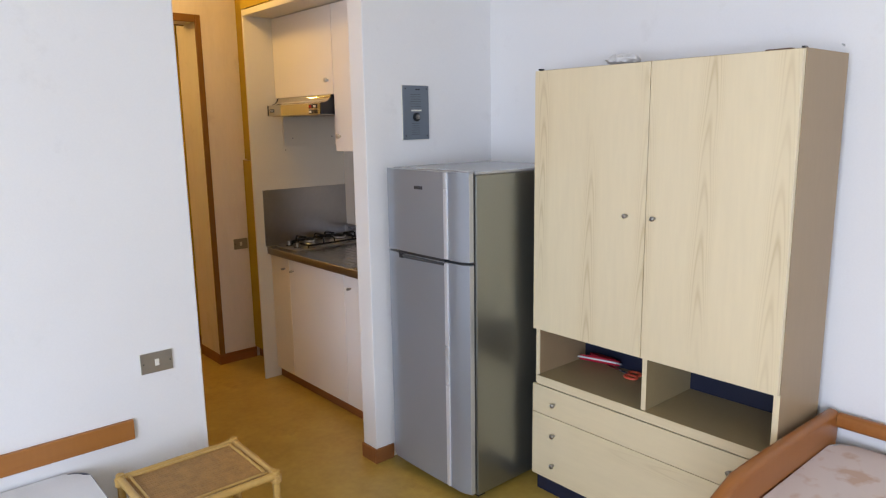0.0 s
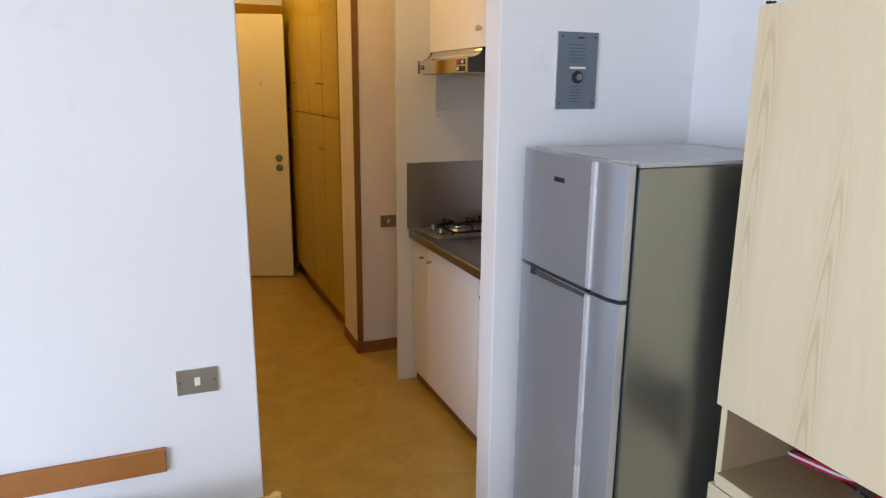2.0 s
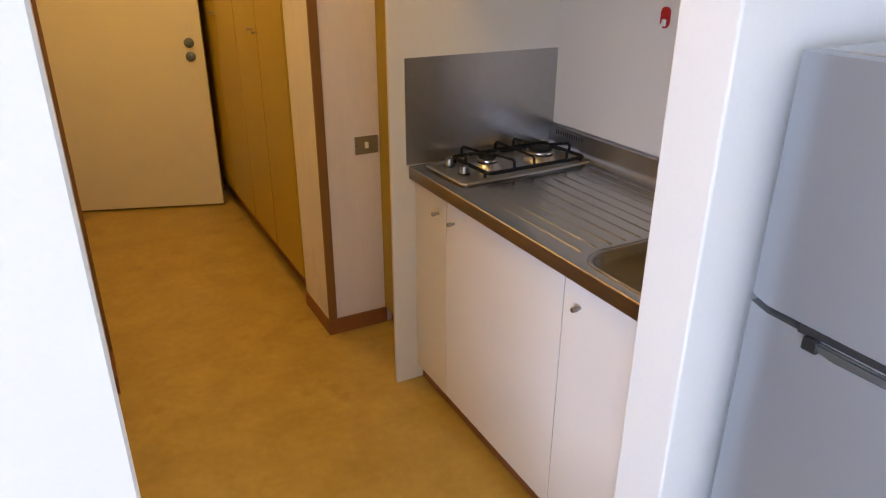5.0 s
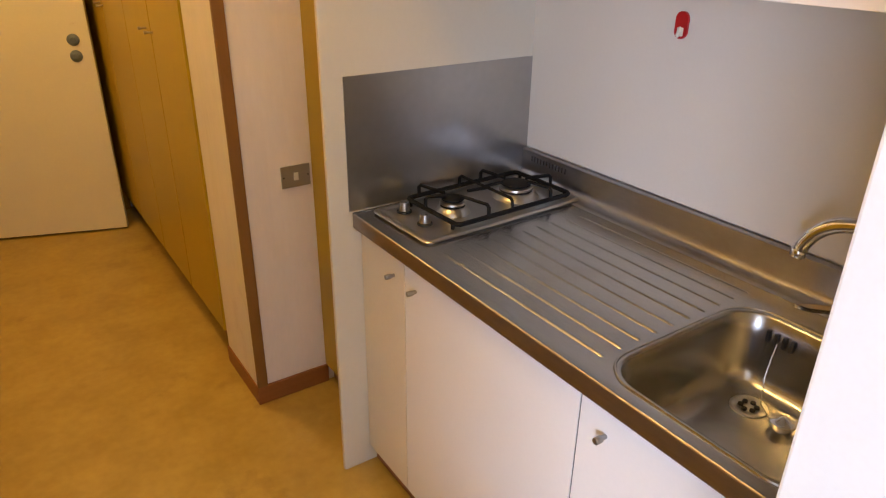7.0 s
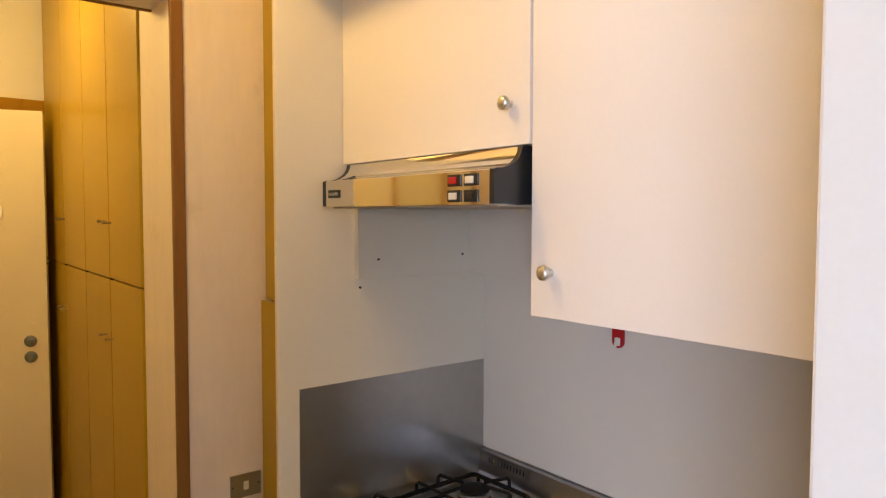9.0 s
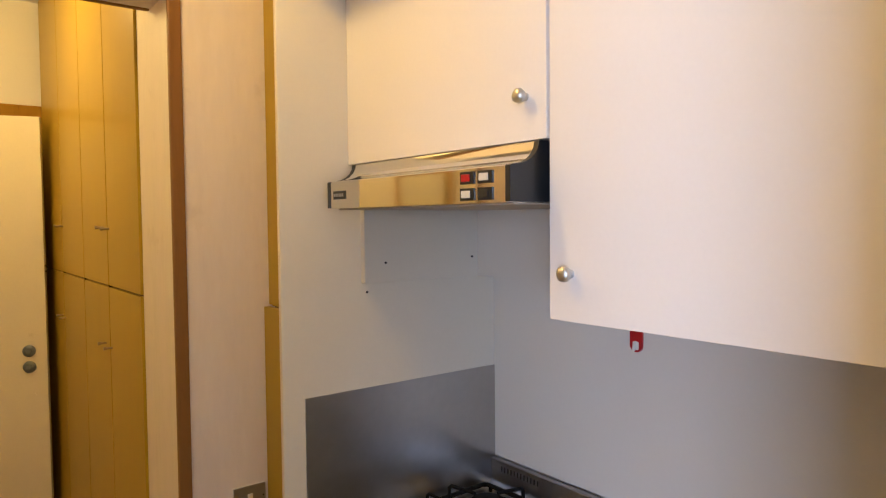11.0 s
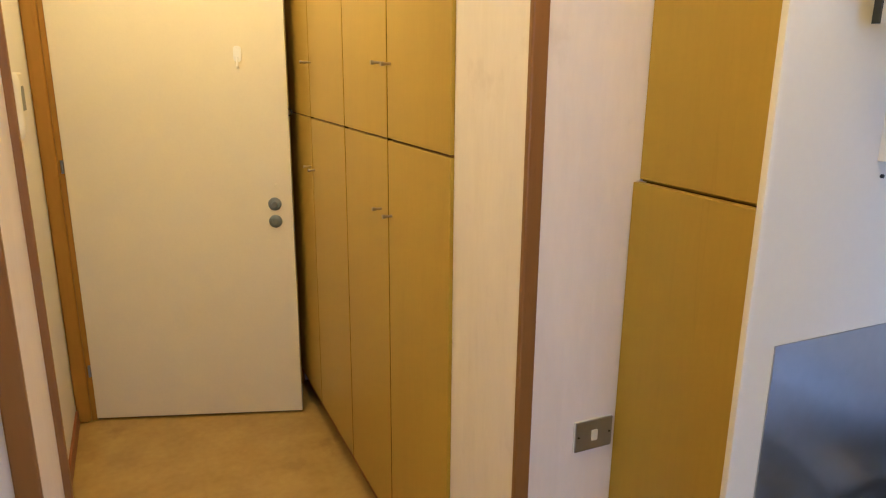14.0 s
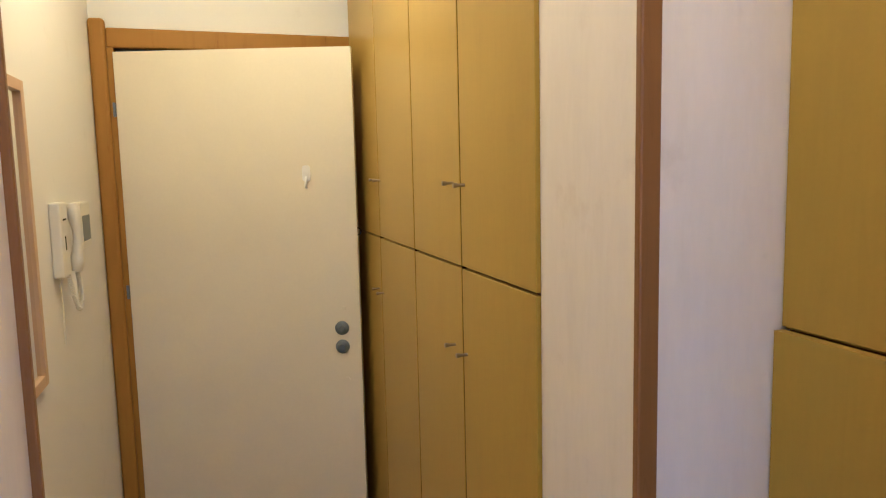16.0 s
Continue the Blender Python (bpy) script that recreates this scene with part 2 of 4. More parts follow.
BAGPLASTIC = material("white_bag_plastic", (0.70, 0.69, 0.68), 0.35, 0, 0.1, 12, 60, 0.2)
WHITECLOTH = material("white_cloth", (0.75, 0.75, 0.76), 0.85, 0, 0.04, 6, 160, 0.15)
ORANGE = material("coral_plastic", (0.65, 0.10, 0.05), 0.4)
CANE = material("woven_cane", (0.38, 0.21, 0.072), 0.6, 0, 0.25, 30, 200, 0.1)
BAMBOO = material("varnished_bamboo", (0.50, 0.31, 0.09), 0.35, 0, 0.18, 8, 80, 0.04)
FLORAL = material("floral_mattress_ticking", (0.70, 0.59, 0.53), 0.8, 0, 0.05, 10, 14, 0.10, second=(0.60, 0.41, 0.30))
PIPING = material("grey_piping", (0.12, 0.13, 0.17), 0.7)
MIRRORGLASS = material("mirror_glass", (0.85, 0.86, 0.85), 0.03, 1.0, 0.01, 2, 50, 0.0)
PALEFRAME = grain("pale_mirror_frame", (0.55, 0.38, 0.20), (0.42, 0.27, 0.12), 0.4, (20, 20, 1.5), 0.5)
LAMPGLASS = material("lit_opal_glass", (0.8, 0.75, 0.6), 0.4, emit=((1.0, 0.62, 0.25), 3.0))
PVC = material("white_window_pvc", (0.80, 0.80, 0.80), 0.35)
GLASS = glass("window_glass")
def stain(m, color, scale, low, high, amount, stretch=(1, 1, 1)):
    """Irregular spots and scuffs over a material's colour."""
    nt = m.node_tree
    b = nt.nodes["Principled BSDF"]
    under = b.inputs["Base Color"].links[0].from_socket
    n, r, mix = nt.nodes.new("ShaderNodeTexNoise"), nt.nodes.new("ShaderNodeMapRange"), nt.nodes.new("ShaderNodeMix")
    tc = next(k for k in nt.nodes if k.bl_idname == "ShaderNodeTexCoord")
    n.inputs["Scale"].default_value, n.inputs["Detail"].default_value, n.inputs["Roughness"].default_value = scale, 6.0, 0.65
    mp = nt.nodes.new("ShaderNodeMapping")
    mp.inputs["Scale"].default_value = stretch
    nt.links.new(tc.outputs["Object"], mp.inputs["Vector"])
    nt.links.new(mp.outputs["Vector"], n.inputs["Vector"])
    r.inputs["From Min"].default_value, r.inputs["From Max"].default_value, r.inputs["To Max"].default_value = low, high, amount
    nt.links.new(n.outputs["Fac"], r.inputs["Value"])
    mix.data_type = "RGBA"
    nt.links.new(r.outputs["Result"], mix.inputs[0])
    nt.links.new(under, mix.inputs[6])
    mix.inputs[7].default_value = (*color, 1)
    nt.links.new(mix.outputs[2], b.inputs["Base Color"])


stain(FLOOR, (0.22, 0.125, 0.03), 3.2, 0.60, 0.74, 0.6)
stain(FLOOR, (0.16, 0.09, 0.03), 14.0, 0.70, 0.76, 0.5)
stain(WALL, (0.66, 0.64, 0.62), 5.0, 0.62, 0.80, 0.5)
stain(WALL, (0.50, 0.49, 0.48), 26.0, 0.735, 0.77, 0.5)
stain(PLASTER, (0.58, 0.50, 0.46), 7.0, 0.60, 0.74, 0.35)
stain(PLASTER, (0.60, 0.54, 0.52), 4.0, 0.52, 0.74, 0.20, (4, 4, 0.6))
stain(PLASTER, (0.86, 0.82, 0.80), 10.0, 0.55, 0.70, 0.22, (4, 4, 0.6))
stain(MUSTARD, (0.37, 0.25, 0.016), 2.2, 0.55, 0.72, 0.4, (2, 2, 0.3))
stain(DOORPAINT, (0.68, 0.62, 0.47), 1.4, 0.50, 0.72, 0.35)
stain(SATINSTEEL, (0.33, 0.30, 0.29), 5.0, 0.50, 0.70, 0.6)
stain(STEEL, (0.36, 0.33, 0.30), 6.0, 0.55, 0.75, 0.5)
f = FLORAL.node_tree.nodes["Color Ramp"].color_ramp
f.elements[0].position, f.elements[1].position = 0.38, 0.47


# ---- mesh tools ----
def add_box(bm, lo, hi, bevel=0.0, seg=2):
    t = bmesh.new()
    bmesh.ops.create_cube(t, size=1.0, matrix=Matrix.LocRotScale([(a + b) / 2 for a, b in zip(lo, hi)], None, [abs(b - a) for a, b in zip(lo, hi)]))
    if bevel:
        bmesh.ops.bevel(t, geom=t.edges[:], offset=bevel, segments=seg, profile=0.5, affect="EDGES")
    merge(bm, t)


def merge(bm, t, m=None):
    if m is not None:
        bmesh.ops.transform(t, matrix=m, verts=t.verts)
    me = bpy.data.meshes.new("tmp")
    t.to_mesh(me)
    t.free()
    bm.from_mesh(me)
    bpy.data.meshes.remove(me)


def add_cyl(bm, p0, p1, r0, r1=None, seg=16):
    p0, p1 = Vector(p0), Vector(p1)
    t = bmesh.new()
    bmesh.ops.create_cone(t, cap_ends=True, segments=seg, radius1=r0, radius2=r0 if r1 is None else r1, depth=(p1 - p0).length)
    merge(bm, t, Matrix.Translation((p0 + p1) / 2) @ (p1 - p0).to_track_quat("Z", "Y").to_matrix().to_4x4())


def add_lathe(bm, m, profile, seg=20):
    """Turns (radius, height) pairs round the z axis of m."""
    t = bmesh.new()
    rings = []
    for r, h in profile:
        rings.append([t.verts.new((r * math.cos(2 * math.pi * k / seg), r * math.sin(2 * math.pi * k / seg), h)) for k in range(seg)])
    for a, b in zip(rings, rings[1:]):
        for k in range(seg):
            t.faces.new((a[k], a[(k + 1) % seg], b[(k + 1) % seg], b[k]))
    t.faces.new(rings[0][::-1])
    t.faces.new(rings[-1])
    merge(bm, t, m)


def add_tube(bm, pts, r, seg=8):
    """A round bar along points; r may be a list."""
    pts = [Vector(p) for p in pts]
    rs = r if isinstance(r, (list, tuple)) else [r] * len(pts)
    rings, up = [], None
    for i, p in enumerate(pts):
        d = (pts[min(i + 1, len(pts) - 1)] - pts[max(i - 1, 0)]).normalized()
        if up is None:
            up = Vector((0, 0, 1)) if abs(d.z) < 0.9 else Vector((1, 0, 0))
        side = d.cross(up).normalized()
        up = side.cross(d).normalized()
        rings.append([bm.verts.new(p + rs[i] * (math.cos(2 * math.pi * k / seg) * side + math.sin(2 * math.pi * k / seg) * up)) for k in range(seg)])
    for a, b in zip(rings, rings[1:]):
        for k in range(seg):
            bm.faces.new((a[k], a[(k + 1) % seg], b[(k + 1) % seg], b[k]))
    bm.faces.new(rings[0][::-1])
    bm.faces.new(rings[-1])


def add_prism(bm, outline, axis, a, b):
    """A flat outline pushed along an axis from a to b; outline pairs follow the two other axes in order."""
    def at(u, v, w):
        return [(w, u, v), (u, w, v), (u, v, w)][axis]
    lo = [bm.verts.new(at(u, v, a)) for u, v in outline]
    hi = [bm.verts.new(at(u, v, b)) for u, v in outline]
    n = len(outline)
    bm.faces.new(lo[::-1])
    bm.faces.new(hi)
    for k in range(n):
        bm.faces.new((lo[k], lo[(k + 1) % n], hi[(k + 1) % n], hi[k]))


def rounded(x0, y0, x1, y1, r, seg=6):
    pts = []
    for cx, cy, a0 in ((x1 - r, y1 - r, 0), (x0 + r, y1 - r, 90), (x0 + r, y0 + r, 180), (x1 - r, y0 + r, 270)):
        for k in range(seg + 1):
            a = radians(a0 + 90 * k / seg)
            pts.append((cx + r * math.cos(a), cy + r * math.sin(a)))
    return pts


def solid(name, bm, mat, parent=None, smooth=True):
    bmesh.ops.recalc_face_normals(bm, faces=bm.faces[:])
    me = bpy.data.meshes.new(name)
    bm.to_mesh(me)
    bm.free()
    me.materials.append(mat)
    if smooth:
        me.polygons.foreach_set("use_smooth", [True] * len(me.polygons))
        me.set_sharp_from_angle(angle=radians(48))
    ob = new(name, me)
    if parent is not None:
        ob.parent = parent
        w = parent.matrix_basis if parent.parent is None else parent.parent.matrix_basis @ parent.matrix_parent_inverse @ parent.matrix_basis
        ob.matrix_parent_inverse = w.inverted()
    return ob


def box(name, lo, hi, mat, parent=None, bevel=0.0, seg=2):
    bm = bmesh.new()
    add_box(bm, lo, hi, bevel, seg)
    return solid(name, bm, mat, parent, seg > 2)


def boxes(name, rows, mat, parent=None, bevel=0.0):
    bm = bmesh.new()
    for lo, hi in rows:
        add_box(bm, lo, hi, bevel)
    return solid(name, bm, mat, parent, False)


def each(name, rows, mat, parent=None, bevel=0.0):
    return [box(name, lo, hi, mat, parent, bevel) for lo, hi in rows]


def bar(name, p0, p1, r, mat, parent=None, seg=16, r1=None):
    bm = bmesh.new()
    add_cyl(bm, p0, p1, r, r1, seg)
    return solid(name, bm, mat, parent)


def turned(name, m, profile, mat, parent=None, seg=20):
    bm = bmesh.new()
    add_lathe(bm, m, profile, seg)
    return solid(name, bm, mat, parent)


def tube(name, pts, r, mat, parent=None, seg=8):
    bm = bmesh.new()
    add_tube(bm, pts, r, seg)
    return solid(name, bm, mat, parent)


def thing(name, base, label, category, group=""):
    ob = new(name)
    ob.empty_display_size = 0.1
    ob.matrix_basis = Matrix.Translation(base)
    return tagged(ob, label, category, group)


def structure(ob, label, category=""):
    return tagged(ob, label, category, "", "structure")


def facing(p, d):
    """A frame at p whose z axis points along d."""
    return Matrix.Translation(p) @ Vector(d).to_track_quat("Z", "Y").to_matrix().to_4x4()


WEST = (-1, 0, 0)

# ---- structure ----
E_WALL = 2.535   # inner face of the east wall
K_WALL = 2.552   # the same wall inside the kitchen recess
BED_Y = 2.470    # room face of the wall with the bed
STUB_Y = 2.432   # room face of the short wall beside the fridge
PART_Y = 4.300   # kitchen face of the wall between kitchen and entry
END_Y = 6.520    # inner face of the entry wall
structure(boxes("floor", [((ROOM_W - 0.2, ROOM_S - 0.2, -0.12), (2.75, BED_Y + 0.05, 0.0)), ((0.2, BED_Y + 0.05, -0.12), (2.75, 6.8, 0.0))], FLOOR), "ochre mottled linoleum floor, slightly worn", "floor")
structure(boxes("ceiling", [((ROOM_W - 0.2, ROOM_S - 0.2, CEIL), (2.75, BED_Y + 0.05, CEIL + 0.12)), ((0.2, BED_Y + 0.05, CEIL), (2.75, 6.8, CEIL + 0.12))], CEILING), "plain white painted ceiling", "ceiling")
structure(boxes("wall_east", [((E_WALL, ROOM_S - 0.2, 0), (2.75, 2.54, CEIL)), ((K_WALL, 2.54, 0), (2.75, 6.8, CEIL))], WALL), "white painted wall behind the wardrobe and kitchen", "wall")
structure(box("wall_south", (ROOM_W - 0.2, ROOM_S - 0.2, 0), (E_WALL, ROOM_S, CEIL), WALL), "plain white painted room wall", "wall")
structure(boxes("wall_west", [((ROOM_W - 0.2, ROOM_S, 0), (ROOM_W, WIN[0], CEIL)), ((ROOM_W - 0.2, WIN[1], 0), (ROOM_W, BED_Y, CEIL)),
                              ((ROOM_W - 0.2, WIN[0], WIN[3]), (ROOM_W, WIN[1], CEIL)), ((ROOM_W - 0.2, WIN[0], 0), (ROOM_W, WIN[1], WIN[2]))], WALL), "white painted wall with a tall window", "wall")
bw = bmesh.new()
add_prism(bw, [(ROOM_W - 0.2, BED_Y), (0.958, BED_Y), (0.962, BED_Y + 0.004), (0.936, BED_Y + 0.108), (0.932, BED_Y + 0.112), (ROOM_W - 0.2, BED_Y + 0.112)], 2, 0, CEIL)
structure(solid("wall_bed", bw, WALL, None, False), "white painted wall beside the kitchen opening", "wall")
structure(box("wall_stub", (1.755, STUB_Y, 0), (K_WALL, 2.540, CEIL), WALL, bevel=0.004), "short white wall between fridge and kitchen", "wall")
structure(box("wall_kitchen_west", (0.20, BED_Y + 0.112, 0), (0.32, 4.265, CEIL), WALL), "plain white wall opposite the kitchen", "wall")
structure(boxes("wall_partition", [((0.20, 4.265, 0), (0.918, 4.470, CEIL)), ((1.775, PART_Y, 0), (K_WALL, 4.620, CEIL)), ((0.918, PART_Y, 2.262), (1.775, 4.470, CEIL))], PLASTER), "off-white brushed plaster wall with a framed opening", "wall")
structure(box("wall_entry_west", (0.60, 4.470, 0), (0.735, 6.8, CEIL), WALL), "cream painted entry wall with handset and mirror", "wall")
structure(boxes("wall_entry_north", [((0.735, END_Y, 0), (0.80, 6.66, CEIL)), ((1.78, END_Y, 0), (E_WALL, 6.66, CEIL)), ((0.80, END_Y, 2.18), (1.78, 6.66, CEIL))], WALL), "cream painted wall above the entry door", "wall")
# Added wall closes off the sky; dark colour stands for the unlit landing.
structure(box("wall_landing", (0.60, 6.74, 0), (E_WALL, 6.8, CEIL), BROWN_AND_SHADE), "added wall outside the entry door, coloured dark as the unlit landing", "wall")


def baseboard(rows):
    return structure(boxes("baseboard", rows, BASE, bevel=0.003), "brown wooden baseboard along the wall", "baseboard")


BB = 0.072
baseboard([((1.743, STUB_Y - 0.012, 0), (1.852, STUB_Y, BB)), ((1.743, STUB_Y, 0), (1.755, 2.540, BB))])
baseboard([((1.768, PART_Y - 0.012, 0), (2.040, PART_Y, BB)), ((1.768, PART_Y, 0), (1.775, 4.620, BB))])
baseboard([((0.32, 4.253, 0), (0.930, 4.265, BB)), ((0.918, 4.265, 0), (0.930, 4.470, BB))])
baseboard([((0.735, 4.486, 0), (0.747, 6.465, BB))])
baseboard([((ROOM_W, BED_Y - 0.012, 0), (0.968, BED_Y, BB))])

# trim round the kitchen-to-entry opening
tr = bmesh.new()
add_box(tr, (1.770, PART_Y - 0.016, BB), (1.806, PART_Y, 2.305), 0.004)
add_box(tr, (0.884, 4.251, BB), (0.919, 4.265, 2.305), 0.003)
add_box(tr, (0.919, PART_Y - 0.016, 2.258), (1.770, PART_Y, 2.305), 0.004)
add_box(tr, (0.885, 4.470, 0), (0.931, 4.484, 2.305), 0.003)
add_box(tr, (0.935, 4.470, 2.256), (1.774, 4.484, 2.305), 0.003)
structure(solid("trim", tr, TRIM, None, False), "brown wooden trim round the entry opening", "trim")

# entry door frame
fr = bmesh.new()
add_box(fr, (0.736, END_Y - 0.05, 0), (0.797, END_Y, 2.285), 0.014, 3)
add_box(fr, (0.797, END_Y - 0.035, 2.175), (1.80, END_Y, 2.252), 0.008)
add_box(fr, (1.76, END_Y - 0.035, 0), (1.80, END_Y, 2.175), 0.006)
add_box(fr, (0.7975, END_Y - 0.034, 0), (0.822, END_Y + 0.1, 2.1745), 0.002)
structure(solid("door_frame", fr, FRAMEWOOD, None, False), "amber stained wooden entry door frame", "door frame")

# window
w = structure(boxes("window_1", [((ROOM_W - 0.14, WIN[0], WIN[2]), (ROOM_W - 0.07, WIN[0] + 0.06, WIN[3])), ((ROOM_W - 0.14, WIN[1] - 0.06, WIN[2]), (ROOM_W - 0.07, WIN[1], WIN[3])),
                               ((ROOM_W - 0.14, WIN[0], WIN[2]), (ROOM_W - 0.07, WIN[1], WIN[2] + 0.06)), ((ROOM_W - 0.14, WIN[0], WIN[3] - 0.06), (ROOM_W - 0.07, WIN[1], WIN[3])),
                               ((ROOM_W - 0.14, -1.44, WIN[2]), (ROOM_W - 0.07, -1.36, WIN[3]))], PVC, bevel=0.004), "tall white window with two panes", "window")
pane = box("pane", (ROOM_W - 0.108, WIN[0] + 0.05, WIN[2] + 0.05), (ROOM_W - 0.104, WIN[1] - 0.05, WIN[3] - 0.05), GLASS, w)
pane.visible_shadow = False


def ceiling_lamp(p):
    lamp_ob = thing("ceiling_lamp", (p[0], p[1], CEIL), "lit opal glass dome lamp on the ceiling", "lamp", "ceiling lamps")
    turned("base", Matrix.Translation((p[0], p[1], CEIL - 0.03)), [(0.13, 0.0), (0.135, 0.01), (0.135, 0.03)], SATIN, lamp_ob)
    turned("dome", Matrix.Translation((p[0], p[1], CEIL - 0.03)), [(0.02, -0.068), (0.07, -0.060), (0.11, -0.035), (0.125, 0.0)], LAMPGLASS, lamp_ob)


ceiling_lamp(LAMP_K)
ceiling_lamp(LAMP_E)


# ---- fridge ----
def fridge():
    x, y0, y1, top, gap = 1.824, 1.850, 2.393, 1.420, 1.052
    g = thing("fridge", (2.15, 2.13, 0), "silver two-door fridge freezer standing beside the wall", "fridge")
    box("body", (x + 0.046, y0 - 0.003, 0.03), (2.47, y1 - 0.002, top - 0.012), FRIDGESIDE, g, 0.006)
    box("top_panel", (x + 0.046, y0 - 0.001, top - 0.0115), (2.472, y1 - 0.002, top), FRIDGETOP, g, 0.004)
    box("gasket", (x + 0.0355, y0 + 0.008, 0.06), (x + 0.0455, y1 - 0.012, top - 0.02), GASKET_SHADE, g)
    each("foot", [((x + 0.08, y, 0), (x + 0.12, y + 0.04, 0.03)) for y in (y0 + 0.03, y1 - 0.07)] + [((2.40, y, 0), (2.44, y + 0.04, 0.03)) for y in (y0 + 0.03, y1 - 0.07)], GASKET_SHADE, g)
    for nm, z0, z1 in (("fridge_door", 0.045, gap - 0.006), ("freezer_door", gap + 0.006, top - 0.002)):
        door = bmesh.new()
        # slightly bowed front, rounded long edges
        n = 14
        out = []
        for k in range(n + 1):
            u = k / n
            edge = min(u, 1 - u) * (y1 - y0)
            round_in = 0.014 * (1 - min(1, edge / 0.022)) ** 2
            out.append((x + round_in - 0.006 * math.sin(math.pi * u), y0 + u * (y1 - y0)))
        out += [(x + 0.035, y1), (x + 0.035, y0)]
        add_prism(door, out, 2, z0, z1)
        d = solid(nm, door, FRIDGE, g)
        # raised bright moulding
        box("moulding", (x - 0.010, 1.962, z0 + 0.002), (x + 0.004, 1.985, z1 - 0.002), MOULDING, d, 0.004)
        box("edge_strip", (x + 0.010, y0 - 0.0015, z0 + 0.004), (x + 0.033, y0 + 0.002, z1 - 0.004), EDGESTRIP, d, 0.002)
    grip = bmesh.new()
    add_prism(grip, [(1.972, gap - 0.009), (1.985, gap - 0.020), (2.240, gap - 0.025), (2.268, gap - 0.020), (2.272, gap - 0.007)], 0, x - 0.012, x + 0.012)
    bmesh.ops.bevel(grip, geom=grip.edges[:], offset=0.003, segments=2, affect="EDGES")
    solid("handle", grip, HANDLEGREY, g)
    box("handle_end", (x - 0.0135, 2.262, gap - 0.026), (x + 0.011, 2.286, gap - 0.006), BLACKPLASTIC, g, 0.003)
    # Dark box standing in for the shade of the grip recess.
    box("handle_recess", (x - 0.004, 1.987, gap - 0.0085), (x + 0.03, 2.300, gap + 0.0055), GASKET_SHADE, g)
    box("hinge_cover", (x + 0.010, y0 + 0.005, top - 0.004), (x + 0.045, y0 + 0.075, top + 0.006), FRIDGETOP, g, 0.003)
    each("badge", [((x - 0.0075, 2.120 + 0.0115 * k, 1.338), (x - 0.0055, 2.1285 + 0.0115 * k, 1.352)) for k in range(5)], BLACKPLASTIC, g)


fridge()


# ---- wardrobe unit ----
def knob(p, d, r, mat, parent, long=0.022):
    return turned("knob", facing(p, d), [(r * 0.55, 0.0), (r * 0.5, long * 0.45), (r, long * 0.6), (r, long * 0.9), (r * 0.75, long)], mat, parent, 14)


def wardrobe():
    xf, xb, y0, y1, top = 2.151, 2.495, 0.752, 1.786, 1.815
    g = thing("wardrobe", (2.34, 1.27, 0), "pale ash wardrobe with two doors, open shelf and drawers", "wardrobe")
    t = 0.02
    fx = xf + 0.021  # carcass front behind the doors
    box("plinth", (xf + 0.008, y0 + 0.02, 0), (xb - 0.01, y1 - 0.022, 0.0655), NAVY, g)
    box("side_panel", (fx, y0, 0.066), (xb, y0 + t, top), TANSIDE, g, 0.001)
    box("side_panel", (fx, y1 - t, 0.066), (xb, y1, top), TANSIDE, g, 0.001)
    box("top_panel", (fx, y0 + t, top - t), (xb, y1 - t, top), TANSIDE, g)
    box("back_panel", (xb - 0.006, y0 + t, 0.06), (xb, y1 - t, top - t), NAVY, g)
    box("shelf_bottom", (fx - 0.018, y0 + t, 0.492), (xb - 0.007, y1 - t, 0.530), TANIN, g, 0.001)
    box("shelf_edge", (fx - 0.0205, y0 + t, 0.4925), (fx - 0.0182, y1 - t, 0.5295), PALE_H_SHADED, g)
    box("divider_edge", (fx - 0.0085, 1.2362, 0.5305), (fx - 0.0062, 1.2558, 0.7335), PALE, g)
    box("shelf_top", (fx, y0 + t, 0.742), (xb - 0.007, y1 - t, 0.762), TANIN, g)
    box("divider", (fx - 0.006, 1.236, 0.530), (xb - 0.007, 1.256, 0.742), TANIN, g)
    each("edge_strip", [((fx - 0.004, y0 + 0.0005, 0.49), (fx, y0 + t, 0.733)), ((fx - 0.004, y1 - t, 0.49), (fx, y1 - 0.0005, 0.733))], PALE, g)
    for ya, yb, ky in ((y0 + 0.002, 1.2575, 1.222), (1.2605, y1 + 0.004, 1.338)):
        d = box("door", (xf, ya, 0.736), (xf + 0.019, yb, top - 0.003), PALE, g, 0.0015)
        knob((xf, ky, 1.266), WEST, 0.009, KNOBMETAL, d)
    each("hinge_cap", [((fx - 0.012, y1 - 0.016, top - 0.0005), (fx + 0.012, y1 - 0.004, top + 0.006)), ((fx - 0.010, y0 + 0.004, top - 0.0005), (fx + 0.014, y0 + 0.014, top + 0.005))], BLACKPLASTIC, g, 0.0015)
    for z0, z1, zs in ((0.360, 0.487, (0.421,)), (0.067, 0.357, (0.280, 0.142))):
        d = box("drawer_front", (xf, y0 + 0.002, z0), (xf + 0.019, y1 + 0.004, z1), PALE_H_SHADED, g, 0.0015)
        for z in zs:
            for y in (1.667, 0.889):
                knob((xf, y, z), WEST, 0.010, KNOBMETAL, d)


wardrobe()


